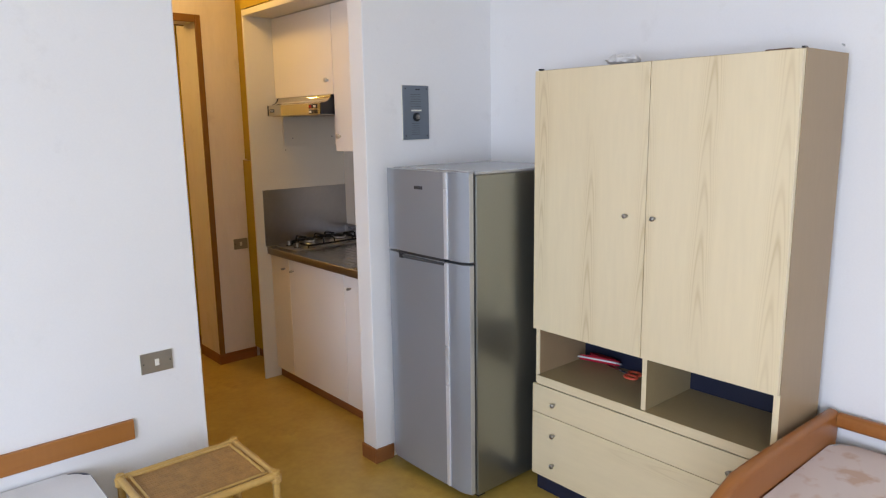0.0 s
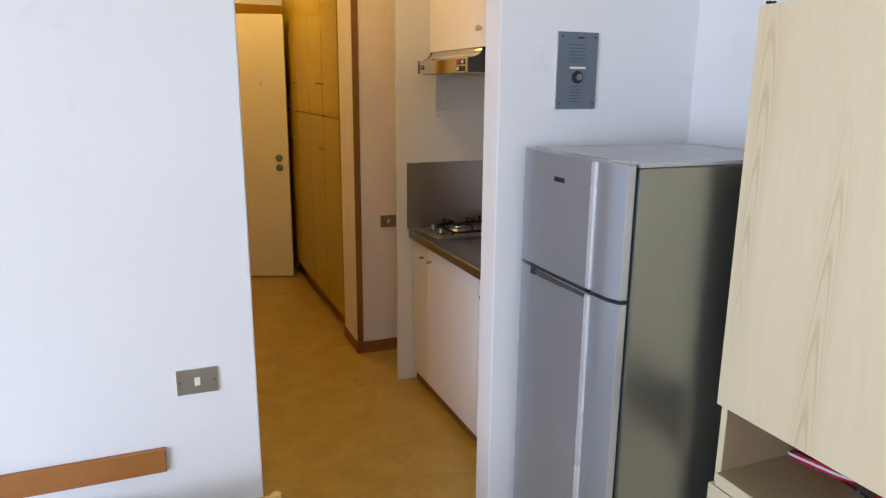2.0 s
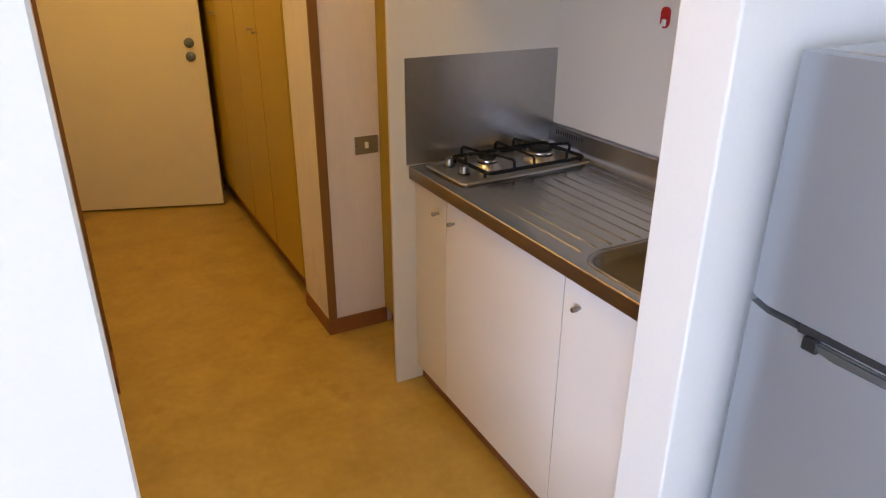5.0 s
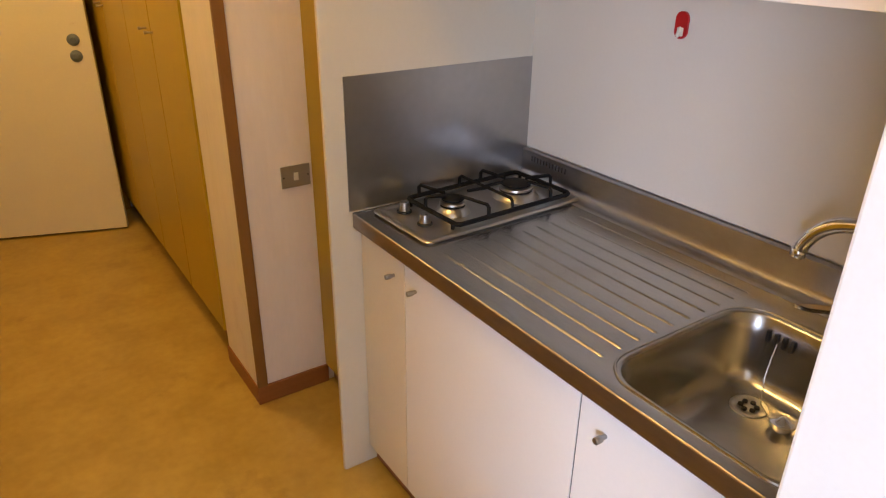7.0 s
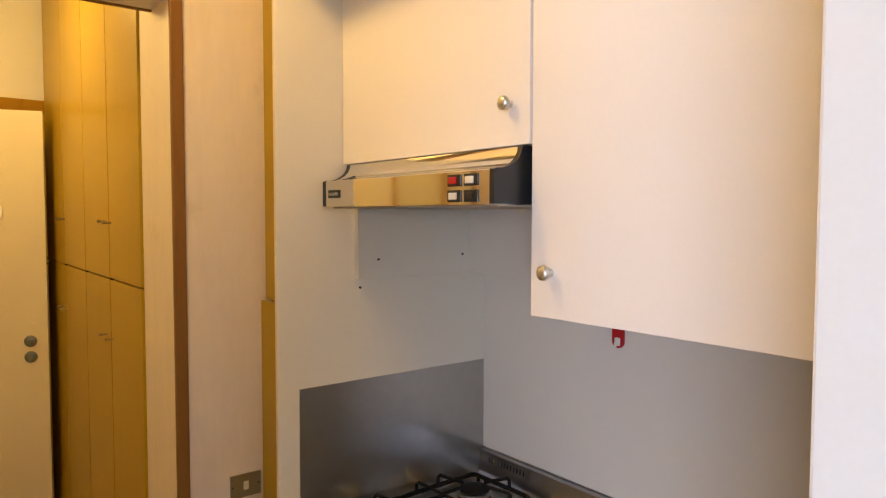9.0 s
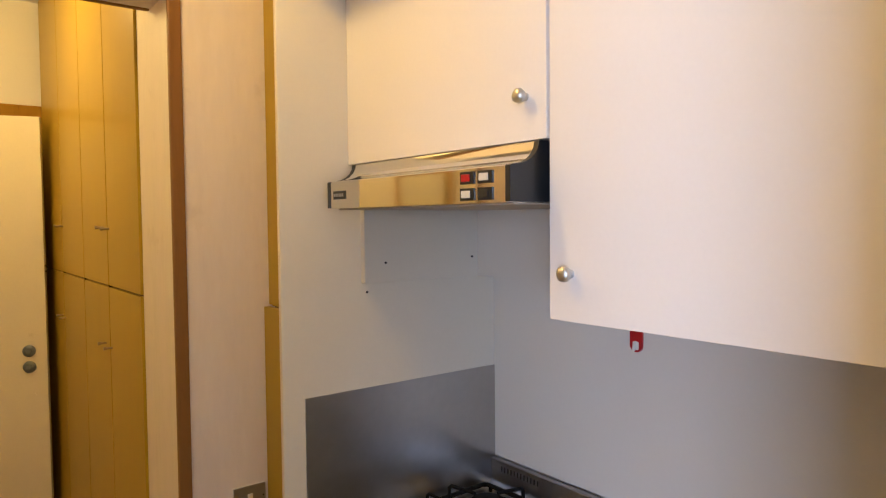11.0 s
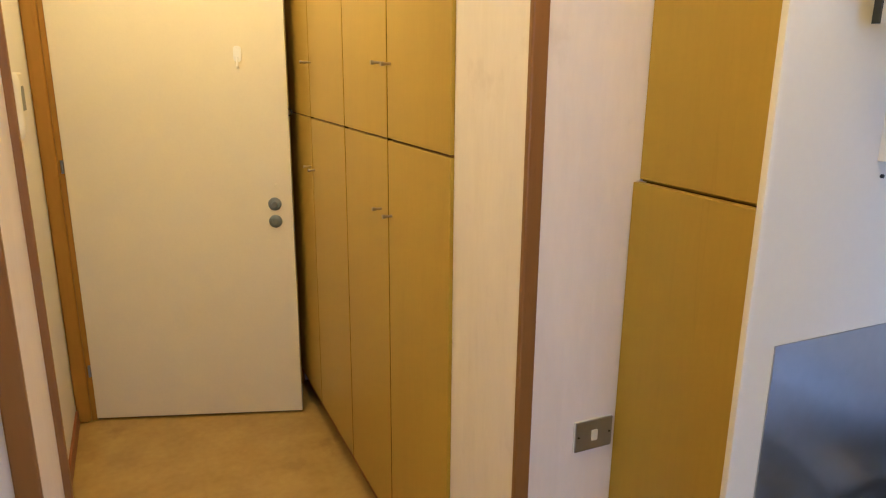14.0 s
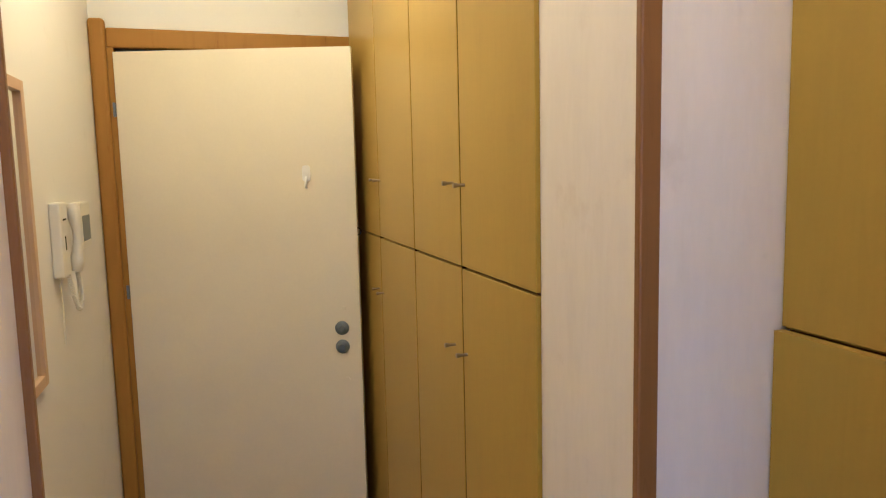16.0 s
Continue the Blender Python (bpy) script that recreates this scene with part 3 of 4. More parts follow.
def shelf_things():
    z = 0.531
    g = thing("pot_holder", (2.40, 1.62, z), "red padded pot holder with white piping on the shelf", "pot holder")
    pad = bmesh.new()
    m = Matrix.Translation((2.425, 1.640, z + 0.030)) @ Euler((-0.06, 0.38, 0.10)).to_matrix().to_4x4()
    t = bmesh.new()
    add_prism(t, rounded(-0.054, -0.095, 0.054, 0.095, 0.044), 2, -0.011, 0.011)
    bmesh.ops.bevel(t, geom=[e for e in t.edges if abs(e.verts[0].co.z - e.verts[1].co.z) < 1e-5], offset=0.008, segments=2, affect="EDGES")
    merge(pad, t, m)
    fold = bmesh.new()
    add_prism(fold, rounded(-0.026, -0.064, 0.032, 0.054, 0.024), 2, -0.008, 0.008)
    bmesh.ops.bevel(fold, geom=[e for e in fold.edges if abs(e.verts[0].co.z - e.verts[1].co.z) < 1e-5], offset=0.006, segments=2, affect="EDGES")
    merge(pad, fold, m @ Matrix.Translation((0.008, -0.004, 0.014)) @ Euler((0.10, -0.16, 0.2)).to_matrix().to_4x4())
    solid("pad", pad, REDCLOTH, g)
    edge = [(m @ Vector((u, v, 0))) for u, v in rounded(-0.055, -0.096, 0.055, 0.096, 0.045)]
    tube("piping", edge + edge[:1], 0.004, WHITECLOTH, g, 6)
    s = thing("scissors", (2.40, 1.44, z), "scissors with coral plastic handles on the shelf", "scissors")
    ring = bmesh.new()
    for cx, cy in ((2.404, 1.462), (2.446, 1.470)):
        pts = [(cx + 0.020 * math.cos(a * math.pi / 8), cy + 0.029 * math.sin(a * math.pi / 8), z + 0.007) for a in range(17)]
        add_tube(ring, pts, 0.0055, 8)
    solid("handle", ring, ORANGE, s)
    bl = bmesh.new()
    add_box(bl, (-0.007, 0, -0.002), (0.007, 0.12, 0.0), 0.0006)
    bmesh.ops.transform(bl, matrix=Matrix.Translation((2.428, 1.490, z + 0.0075)) @ Euler((0.06, 0, -0.12)).to_matrix().to_4x4(), verts=bl.verts)
    solid("blade", bl, STEEL, s)


shelf_things()

n = thing("crumpled_bag", (2.24, 1.44, 1.816), "crumpled white plastic bag lying on the wardrobe", "plastic bag")
bm = bmesh.new()
bmesh.ops.create_icosphere(bm, subdivisions=3, radius=1.0)
for v in bm.verts:
    q = v.co * 2.2
    v.co = Vector((2.25 + 0.05 * v.co.x, 1.442 + 0.064 * v.co.y, 1.834 + 0.019 * v.co.z)) + 0.016 * noise.noise_vector(q)
    v.co.z = max(v.co.z, 1.8155)
solid("bag", bm, BAGPLASTIC, n)
tagged(box("wood_strip", (2.180, 0.80, 1.8155), (2.20, 0.88, 1.8195), BROWN_AND_SHADE, bevel=0.001), "thin dark wooden strip lying on the wardrobe", "wood strip")
n = thing("nail", (2.53, 0.782, 1.84), "small steel nail in the white wall", "nail")
bar("shank", (2.545, 0.782, 1.842), (2.515, 0.782, 1.848), 0.003, SATIN, n, 8)


# ---- wall fittings ----
def speaker_panel():
    y = STUB_Y
    g = thing("speaker_panel", (2.04, y, 1.66), "grey metal speaker panel with button on the wall", "intercom")
    box("backplate", (1.958, y - 0.004, 1.536), (2.114, y, 1.788), IVORY, g, 0.001)
    box("plate", (1.962, y - 0.010, 1.539), (2.114, y - 0.0042, 1.785), GREYPLATE, g, 0.001)
    # Slots are thin dark bars: their inner shade is only colour.
    each("slot", [((2.005, y - 0.0108, 1.690 + 0.0108 * k), (2.066, y - 0.0098, 1.6916 + 0.0108 * k)) for k in range(6)] +
          [((2.010, y - 0.0108, 1.562 + 0.0098 * k), (2.055, y - 0.0098, 1.5636 + 0.0098 * k)) for k in range(6)], SLOTGREY, g)
    box("name_strip", (2.008, y - 0.0125, 1.6685), (2.068, y - 0.0098, 1.6755), IVORY, g, 0.0005)
    each("badge", [((2.034, y - 0.0115, 1.765), (2.06, y - 0.0098, 1.770))], BLACKPLASTIC, g)
    turned("button", facing((2.040, y - 0.010, 1.642), (0, -1, 0)), [(0.017, 0), (0.016, 0.004), (0.011, 0.0045), (0.011, 0.011), (0.009, 0.012)], KNOBMETAL, g)
    turned("button_ring", facing((2.038, y - 0.010, 1.642), (0, -1, 0)), [(0.0205, 0), (0.0205, 0.004), (0.017, 0.0055), (0.0125, 0.0057)], BLACKPLASTIC, g)
    for u in (1.975, 2.101):
        for v in (1.556, 1.770):
            bar("screw", (u, y - 0.0098, v), (u, y - 0.0125, v), 0.003, BLACKPLASTIC, g, 10)


speaker_panel()


def light_switch(cx, y, cz, w, h):
    g = thing("light_switch", (cx, y, cz), "brushed metal switch plate with ivory rocker on the wall", "light switch", "light switches")
    box("surround", (cx - w / 2 - 0.002, y - 0.004, cz - h / 2), (cx + w / 2, y, cz + h / 2), IVORY, g, 0.001)
    box("plate", (cx - w / 2, y - 0.008, cz - h / 2 + 0.001), (cx + w / 2, y - 0.0042, cz + h / 2 - 0.001), PLATE, g, 0.0012)
    box("rocker", (cx - 0.008, y - 0.012, cz - 0.013), (cx + 0.008, y - 0.0075, cz + 0.013), IVORY, g, 0.002)
    for s in (-1, 1):
        bar("screw", (cx + s * w * 0.42, y - 0.0075, cz), (cx + s * w * 0.42, y - 0.0095, cz), 0.0025, BLACKPLASTIC, g, 10)


light_switch(0.789, BED_Y, 0.743, 0.117, 0.080)
light_switch(1.975, PART_Y, 0.820, 0.098, 0.074)

tagged(box("wall_rail", (-1.60, BED_Y - 0.018, 0.470), (0.684, BED_Y, 0.546), BOARDWOOD, bevel=0.003), "brown wooden rail screwed to the wall", "wall rail")


# ---- beds and stool ----
def mattress(name, lo, hi, r, cover, pipe, label, base):
    g = thing(name, base, label, "mattress")
    bm = bmesh.new()
    t = bmesh.new()
    add_prism(t, rounded(lo[0], lo[1], hi[0], hi[1], r), 2, lo[2], hi[2])
    bmesh.ops.bevel(t, geom=[e for e in t.edges if abs(e.verts[0].co.z - e.verts[1].co.z) < 1e-5], offset=0.016, segments=3, affect="EDGES")
    merge(bm, t)
    solid("cover", bm, cover, g)
    for z in (lo[2] + 0.012, hi[2] - 0.010):
        loop = [(u, v, z) for u, v in rounded(lo[0] - 0.001, lo[1] - 0.001, hi[0] + 0.001, hi[1] + 0.001, r)]
        tube("piping", loop + loop[:1], 0.005, pipe, g, 6)


b = thing("bed_base", (-0.45, 2.03, 0), "low slatted bed base on short legs", "bed")
box("frame", (-1.40, 1.62, 0.14), (0.49, 2.43, 0.218), BOARDWOOD, b, 0.004)
for u in (-1.36, 0.41):
    for v in (1.65, 2.36):
        box("leg", (u, v, 0), (u + 0.05, v + 0.05, 0.139), BOARDWOOD, b, 0.003)
mattress("mattress", (-1.40, 1.62, 0.220), (0.505, 2.450, 0.420), 0.07, WHITECLOTH, PIPING, "white quilted mattress with grey piping on the bed base", (-0.45, 2.03, 0.22))


def daybed():
    g = thing("daybed", (2.09, -0.25, 0), "brown wooden daybed with a curved head rail", "bed")
    y1 = 0.728
    # head end: a rounded rail that bends gently along its length
    def rail(name, pts, w, h):
        bm = bmesh.new()
        sec = rounded(-w / 2, -h / 2, w / 2, h / 2, min(w, h) * 0.42, 4)
        rings = []
        for i, p in enumerate(pts):
            d = (Vector(pts[min(i + 1, len(pts) - 1)]) - Vector(pts[max(i - 1, 0)])).normalized()
            side = d.cross(Vector((0, 0, 1))).normalized()
            up = side.cross(d)
            rings.append([bm.verts.new(Vector(p) + a * side + c * up) for a, c in sec])
        for a, c in zip(rings, rings[1:]):
            for k in range(len(sec)):
                bm.faces.new((a[k], a[(k + 1) % len(sec)], c[(k + 1) % len(sec)], c[k]))
        bm.faces.new(rings[0][::-1])
        bm.faces.new(rings[-1])
        return solid(name, bm, RAILWOOD, g)
    head = [(1.64 + 0.86 * k / 16, y1 - 0.022, 0.540 + 0.020 * math.sin(math.pi * (0.35 + 0.6 * k / 16)) - 0.05 * max(0, 1 - k / 3)) for k in range(17)]
    rail("head_rail", head, 0.044, 0.125)
    rail("wall_rail", [(2.500, y1 - 0.045 - 1.85 * k / 8, 0.574) for k in range(9)], 0.040, 0.052)
    rail("head_panel", [(1.70 + 0.78 * k / 4, y1 - 0.022, 0.36) for k in range(5)], 0.026, 0.24)
    box("frame", (1.66, -1.18, 0.20), (2.475, y1 - 0.05, 0.288), RAILWOOD, g, 0.006)
    for u, v in ((1.655, y1 - 0.045), (2.45, y1 - 0.045), (1.66, -1.18), (2.43, -1.18)):
        box("leg", (u, v, 0), (u + 0.05, v + 0.045, 0.50 if v > 0 else 0.20), RAILWOOD, g, 0.008)


daybed()
mattress("mattress", (1.675, -1.17, 0.290), (2.474, 0.680, 0.508), 0.06, FLORAL, WHITECLOTH, "beige floral mattress with white piping on the daybed", (2.07, -0.25, 0.29))


def stool():
    x0, x1, y0, y1, top = 0.568, 0.975, 1.912, 2.250, 0.446
    g = thing("rattan_stool", (0.775, 2.07, 0), "bamboo stool with a woven cane top", "stool")
    r = 0.013
    def pole(name, a, b, rad):
        a, b = Vector(a), Vector(b)
        n = 9
        pts, rs = [], []
        for k in range(n):
            u = k / (n - 1)
            pts.append(a.lerp(b, u))
            rs.append(rad * (1.10 if k in (0, 4, 8) else 1.0))
        tube(name, pts, rs, BAMBOO, g, 10)
    for a, b in (((x0, y0), (x1, y0)), ((x1, y0), (x1, y1)), ((x1, y1), (x0, y1)), ((x0, y1), (x0, y0))):
        pole("top_pole", (a[0], a[1], top - r), (b[0], b[1], top - r), r)
        pole("stretcher", (a[0], a[1], 0.16), (b[0], b[1], 0.16), r * 0.7)
    for u in (x0, x1):
        for v in (y0, y1):
            pole("leg", (u, v, 0), (u, v, top + 0.004), r)
            bm = bmesh.new()
            for k in range(5):
                add_tube(bm, [(u + 0.0165 * math.cos(a * math.pi / 6), v + 0.0165 * math.sin(a * math.pi / 6), top - 0.035 + 0.006 * k) for a in range(13)], 0.0032, 5)
            solid("binding", bm, BAMBOO, g)
    bm = bmesh.new()
    k = 0
    u = x0 + 0.016
    while u < x1 - 0.014:
        add_box(bm, (u, y0 + 0.008, top - 0.012 + 0.0012 * (k % 2)), (u + 0.0046, y1 - 0.008, top - 0.0095 + 0.0012 * (k % 2)))
        u += 0.0064
        k += 1
    v = y0 + 0.016
    while v < y1 - 0.014:
        add_box(bm, (x0 + 0.008, v, top - 0.0118 + 0.0012 * (k % 2)), (x1 - 0.008, v + 0.0040, top - 0.0090 + 0.0012 * (k % 2)))
        v += 0.0075
        k += 1
    tagged(solid("woven_top", bm, CANE, g, False), "brown woven cane strands", kind="stuff")
    box("top_board", (x0 + 0.006, y0 + 0.006, top - 0.018), (x1 - 0.006, y1 - 0.006, top - 0.0125), CANE, g)
    for a, b in (((x0 + 0.026, y0 + 0.018), (x0 + 0.026, y1 - 0.018)), ((x1 - 0.026, y0 + 0.018), (x1 - 0.026, y1 - 0.018)), ((x0 + 0.02, y0 + 0.024), (x1 - 0.02, y0 + 0.024)), ((x0 + 0.02, y1 - 0.024), (x1 - 0.02, y1 - 0.024))):
        tube("edge_lath", [(a[0], a[1], top - 0.005), (b[0], b[1], top - 0.005)], 0.005, BAMBOO, g, 6)


stool()

# ---- kitchen ----
KY0, KY1 = 2.542, 3.831     # kitchen recess
CT = 0.859                  # worktop height
k = thing("kitchen_surround", (2.2, 3.86, 0), "ivory kitchen side panel and soffit board", "panel")
sp = bmesh.new()
add_prism(sp, [(1.882, 3.8335), (1.877, 3.838), (1.877, 3.848), (1.881, 3.852), (2.551, 3.852), (2.551, 3.8335)], 2, 0, 2.286)
solid("side_panel", sp, PANELWHITE, k)
box("soffit_board", (1.876, KY0, 2.250), (2.551, 3.833, 2.284), PANELWHITE, k, 0.002)
box("backing_board", (2.092, 3.8145, 1.4835), (2.5505, 3.833, 1.776), PANELWHITE, k, 0.001)
structure(box("wall_panel_kitchen", (2.539, KY0, 0.95), (2.551, 3.833, 1.475), BACKWHITE), "smooth white panel behind the sink", "wall panel")
structure(box("wall_panel_hood", (2.463, 3.165, 1.4835), (2.551, 3.814, 1.776), BACKWHITE), "white panel behind the cooker hood", "wall panel")
for u, v, d in ((2.153, 1.533, 3.815), (2.440, 1.538, 3.815), (2.108, 1.460, 3.834)):
    bar("screw", (u, d, v), (u, d - 0.004, v), 0.003, GASKET_SHADE, k, 10)

s = thing("splashback", (2.23, 3.838, CT), "dull stainless steel splashback behind the hob", "splashback")
box("sheet", (1.932, 3.8305, CT + 0.005), (2.5385, 3.833, 1.217), STEELDULL, s)


def base_unit():
    g = thing("kitchen_base_unit", (2.25, 3.2, 0), "white laminate base unit with three doors and knobs", "cabinet")
    box("plinth", (1.988, KY0, 0), (2.52, KY1, 0.064), BASE, g)
    # Tan rather than white: shade behind the door gaps, put into carcass and rails.
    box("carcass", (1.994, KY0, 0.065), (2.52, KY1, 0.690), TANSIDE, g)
    # Dark strips fill the door gaps in place of the shade there.
    each("seam_shade_strip", [((1.9655, ys - 0.0017, 0.067), (1.9935, ys + 0.0017, 0.811)) for ys in (2.9895, 3.6025)], GASKET_SHADE, g)
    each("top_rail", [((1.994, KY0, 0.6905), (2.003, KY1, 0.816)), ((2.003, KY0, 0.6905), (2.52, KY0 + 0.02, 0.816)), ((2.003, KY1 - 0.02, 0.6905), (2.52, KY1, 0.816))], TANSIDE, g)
    for y0, y1, ky in ((KY0 + 0.002, 2.9875, 2.924), (2.9915, 3.6005, 3.550), (3.6045, KY1 - 0.003, 3.655)):
        # The narrow end door has a creamier tone than the other two.
        d = box("door", (1.963, y0, 0.066), (1.982, y1, 0.812), KITWHITE_WARM if y0 > 3.6 else KITWHITE, g, 0.0007)
        turned("knob", facing((1.963, ky, 0.744), WEST), [(0.005, 0), (0.005, 0.010), (0.007, 0.011), (0.007, 0.025), (0.006, 0.026)], KNOBMETAL, d, 12)


base_unit()


def worktop():
    g = thing("steel_worktop", (2.24, 3.2, 0.817), "stainless steel worktop with sink and ribbed drainer", "worktop")
    x0, x1 = 1.940, 2.5385
    bowl = (1.978, 2.585, 2.400, 2.970)
    bm = bmesh.new()
    outer = [bm.verts.new((u, v, CT)) for u, v in ((x0 + 0.004, KY0), (x1, KY0), (x1, KY1 - 0.003), (x0 + 0.004, KY1 - 0.003))]
    inner = [bm.verts.new((u, v, CT)) for u, v in rounded(*bowl, 0.075, 8)]
    edges = []
    for loop in (outer, inner):
        edges += [bm.edges.new((loop[i], loop[(i + 1) % len(loop)])) for i in range(len(loop))]
    bmesh.ops.triangle_fill(bm, use_beauty=True, edges=edges)
    # bowl
    prev = inner
    n = len(inner)
    for inset, z, r in ((0.004, CT - 0.001, 0.073), (0.008, CT - 0.006, 0.070), (0.014, CT - 0.05, 0.066), (0.020, CT - 0.11, 0.062), (0.026, CT - 0.138, 0.058), (0.042, CT - 0.152, 0.05), (0.07, CT - 0.157, 0.04)):
        ring = [bm.verts.new((u, v, z)) for u, v in rounded(bowl[0] + inset, bowl[1] + inset, bowl[2] - inset, bowl[3] - inset, r, 8)]
        for i in range(n):
            bm.faces.new((prev[i], prev[(i + 1) % n], ring[(i + 1) % n], ring[i]))
        prev = ring
    bm.faces.new(prev)
    # The edge colour carries a painted reflection of the floor.
    # front edge and skirt
    nose = bmesh.new()
    for a, b in (((x0 + 0.004, CT), (x0 + 0.0012, CT - 0.0012)), ((x0 + 0.0012, CT - 0.0012), (x0, CT - 0.004)), ((x0, CT - 0.004), (x0, 0.818))):
        v = [nose.verts.new((a[0], KY0, a[1])), nose.verts.new((a[0], KY1 - 0.003, a[1])), nose.verts.new((b[0], KY1 - 0.003, b[1])), nose.verts.new((b[0], KY0, b[1]))]
        nose.faces.new(v)
    bmesh.ops.remove_doubles(nose, verts=nose.verts[:], dist=1e-5)
    solid("front_edge", nose, EDGE_REFLECT, g)
    bmesh.ops.remove_doubles(bm, verts=bm.verts[:], dist=1e-5)
    solid("top", bm, STEEL, g)
    box("end_cap", (x0 + 0.001, KY1 - 0.0028, 0.818), (x1, KY1, CT + 0.001), STEEL, g)
    box("core", (x0 + 0.003, 2.985, 0.819), (x1 - 0.002, KY1 - 0.004, CT - 0.012), STEELDULL, g)
    cove = [(2.478, CT - 0.002), (2.483, CT + 0.003), (2.494, CT + 0.003)]
    for i in range(7):
        q = radians(15 * i)
        cove.append((2.494 + 0.028 * math.sin(q), CT + 0.031 - 0.028 * math.cos(q)))
    cove += [(2.5235, 0.936), (2.5225, 0.943), (2.527, 0.9465), (x1, 0.9465), (x1, CT - 0.002)]
    up = bmesh.new()
    add_prism(up, cove, 1, KY0, KY1 - 0.002)
    solid("upstand", up, SATINSTEEL, g)
    each("vent_slot", [((2.5215, 3.640 + 0.013 * i, 0.916), (2.5245, 3.6440 + 0.013 * i, 0.931)) for i in range(12)], GASKET_SHADE, g)
    # pressed drainer ribs: a low rounded ridge, blunt at the sink end
    for i in range(10):
        u = 2.006 + 0.0482 * i
        stations = ((2.986, 0.15), (2.992, 1.0), (3.010, 0.85), (3.470, 0.85), (3.505, 0.1))
        ridge = bmesh.new()
        rows = [[ridge.verts.new((u + 0.0062 * w, v, CT - 0.0010 + 0.0042 * k * math.cos(w * math.pi / 2) ** 1.4)) for w in (-1, -0.66, -0.33, 0, 0.33, 0.66, 1)] for v, k in stations]
        for p, q in zip(rows, rows[1:]):
            for c in range(6):
                ridge.faces.new((p[c], p[c + 1], q[c + 1], q[c]))
        solid("drainer_rib", ridge, STEEL, g)
    lip = bmesh.new()
    loop = [(u, v, CT + 0.0002) for u, v in rounded(bowl[0] - 0.004, bowl[1] - 0.004, bowl[2] + 0.004, bowl[3] + 0.004, 0.078, 8)]
    add_tube(lip, loop + loop[:1], 0.0028, 6)
    solid("pressed_lip", lip, STEEL, g)
    zb = CT - 0.157
    turned("drain", Matrix.Translation((2.305, 2.862, zb - 0.001)), [(0.036, 0.0), (0.036, 0.003), (0.030, 0.004), (0.026, 0.0015)], SATIN, g, 24)
    for i in range(6):
        a = i * math.pi / 3
        bar("drain_hole", (2.305 + 0.015 * math.cos(a), 2.862 + 0.015 * math.sin(a), zb), (2.305 + 0.015 * math.cos(a), 2.862 + 0.015 * math.sin(a), zb + 0.0045), 0.0055, GASKET_SHADE, g, 8)
    each("overflow_slot", [((2.3800, 2.843 + 0.017 * i, CT - 0.052), (2.3880, 2.850 + 0.017 * i, CT - 0.026)) for i in range(4)], GASKET_SHADE, g, 0.002)
    p = thing("sink_plug", (2.295, 2.79, zb), "chrome sink plug on a fine chain in the sink", "plug")
    turned("plug", Matrix.Translation((2.297, 2.788, zb + 0.001)), [(0.018, 0), (0.024, 0.012), (0.025, 0.018), (0.012, 0.021), (0.004, 0.028)], CHROME, p, 20)
    tube("chain", [(2.297, 2.788, zb + 0.028), (2.30, 2.815, zb + 0.004), (2.325, 2.850, zb + 0.006), (2.352, 2.868, zb + 0.05), (2.381, 2.875, CT - 0.045)], 0.0013, CHROME, p, 5)


worktop()


def tap():
    g = thing("mixer_tap", (2.452, 2.715, CT), "chrome mixer tap with a swan spout behind the sink", "tap")
    turned("body", Matrix.Translation((2.452, 2.715, CT)), [(0.028, 0), (0.028, 0.006), (0.021, 0.010), (0.021, 0.075), (0.016, 0.085)], CHROME, g)
    ctrl = [Vector((2.452 - 0.20 * (v - 2.715), v, CT + z)) for v, z in ((2.715, 0.06), (2.715, 0.10), (2.717, 0.145), (2.728, 0.183), (2.758, 0.210), (2.800, 0.219), (2.842, 0.211), (2.872, 0.190), (2.889, 0.163), (2.895, 0.140), (2.896, 0.125))]
    pts = []
    for i in range(1, len(ctrl) - 2):
        p0, p1, p2, p3 = ctrl[i - 1:i + 3]
        for k in range(5):
            t = k / 5
            pts.append(0.5 * (2 * p1 + (p2 - p0) * t + (2 * p0 - 5 * p1 + 4 * p2 - p3) * t * t + (3 * p1 - p0 - 3 * p2 + p3) * t ** 3))
    pts.append(ctrl[-2])
    n = len(pts) - 1
    tube("spout", pts, [0.0165 - 0.0030 * k / n for k in range(n + 1)], CHROME, g, 18)
    turned("outlet", facing(pts[-1] + Vector((0, 0, 0.006)), (pts[-1] - pts[-2])), [(0.0142, 0), (0.0150, 0.001), (0.0150, 0.014), (0.0135, 0.016)], CHROME, g, 18)
    lever = bmesh.new()
    add_prism(lever, [(-0.009, 0.0), (0.009, 0.0), (0.013, 0.12), (0.0, 0.155), (-0.013, 0.12)], 2, -0.004, 0.004)
    bmesh.ops.transform(lever, matrix=Matrix.Translation((2.445, 2.735, CT + 0.066)) @ Euler((-0.28, 0, 0.12)).to_matrix().to_4x4(), verts=lever.verts)
    solid("lever", lever, CHROME, g)


tap()


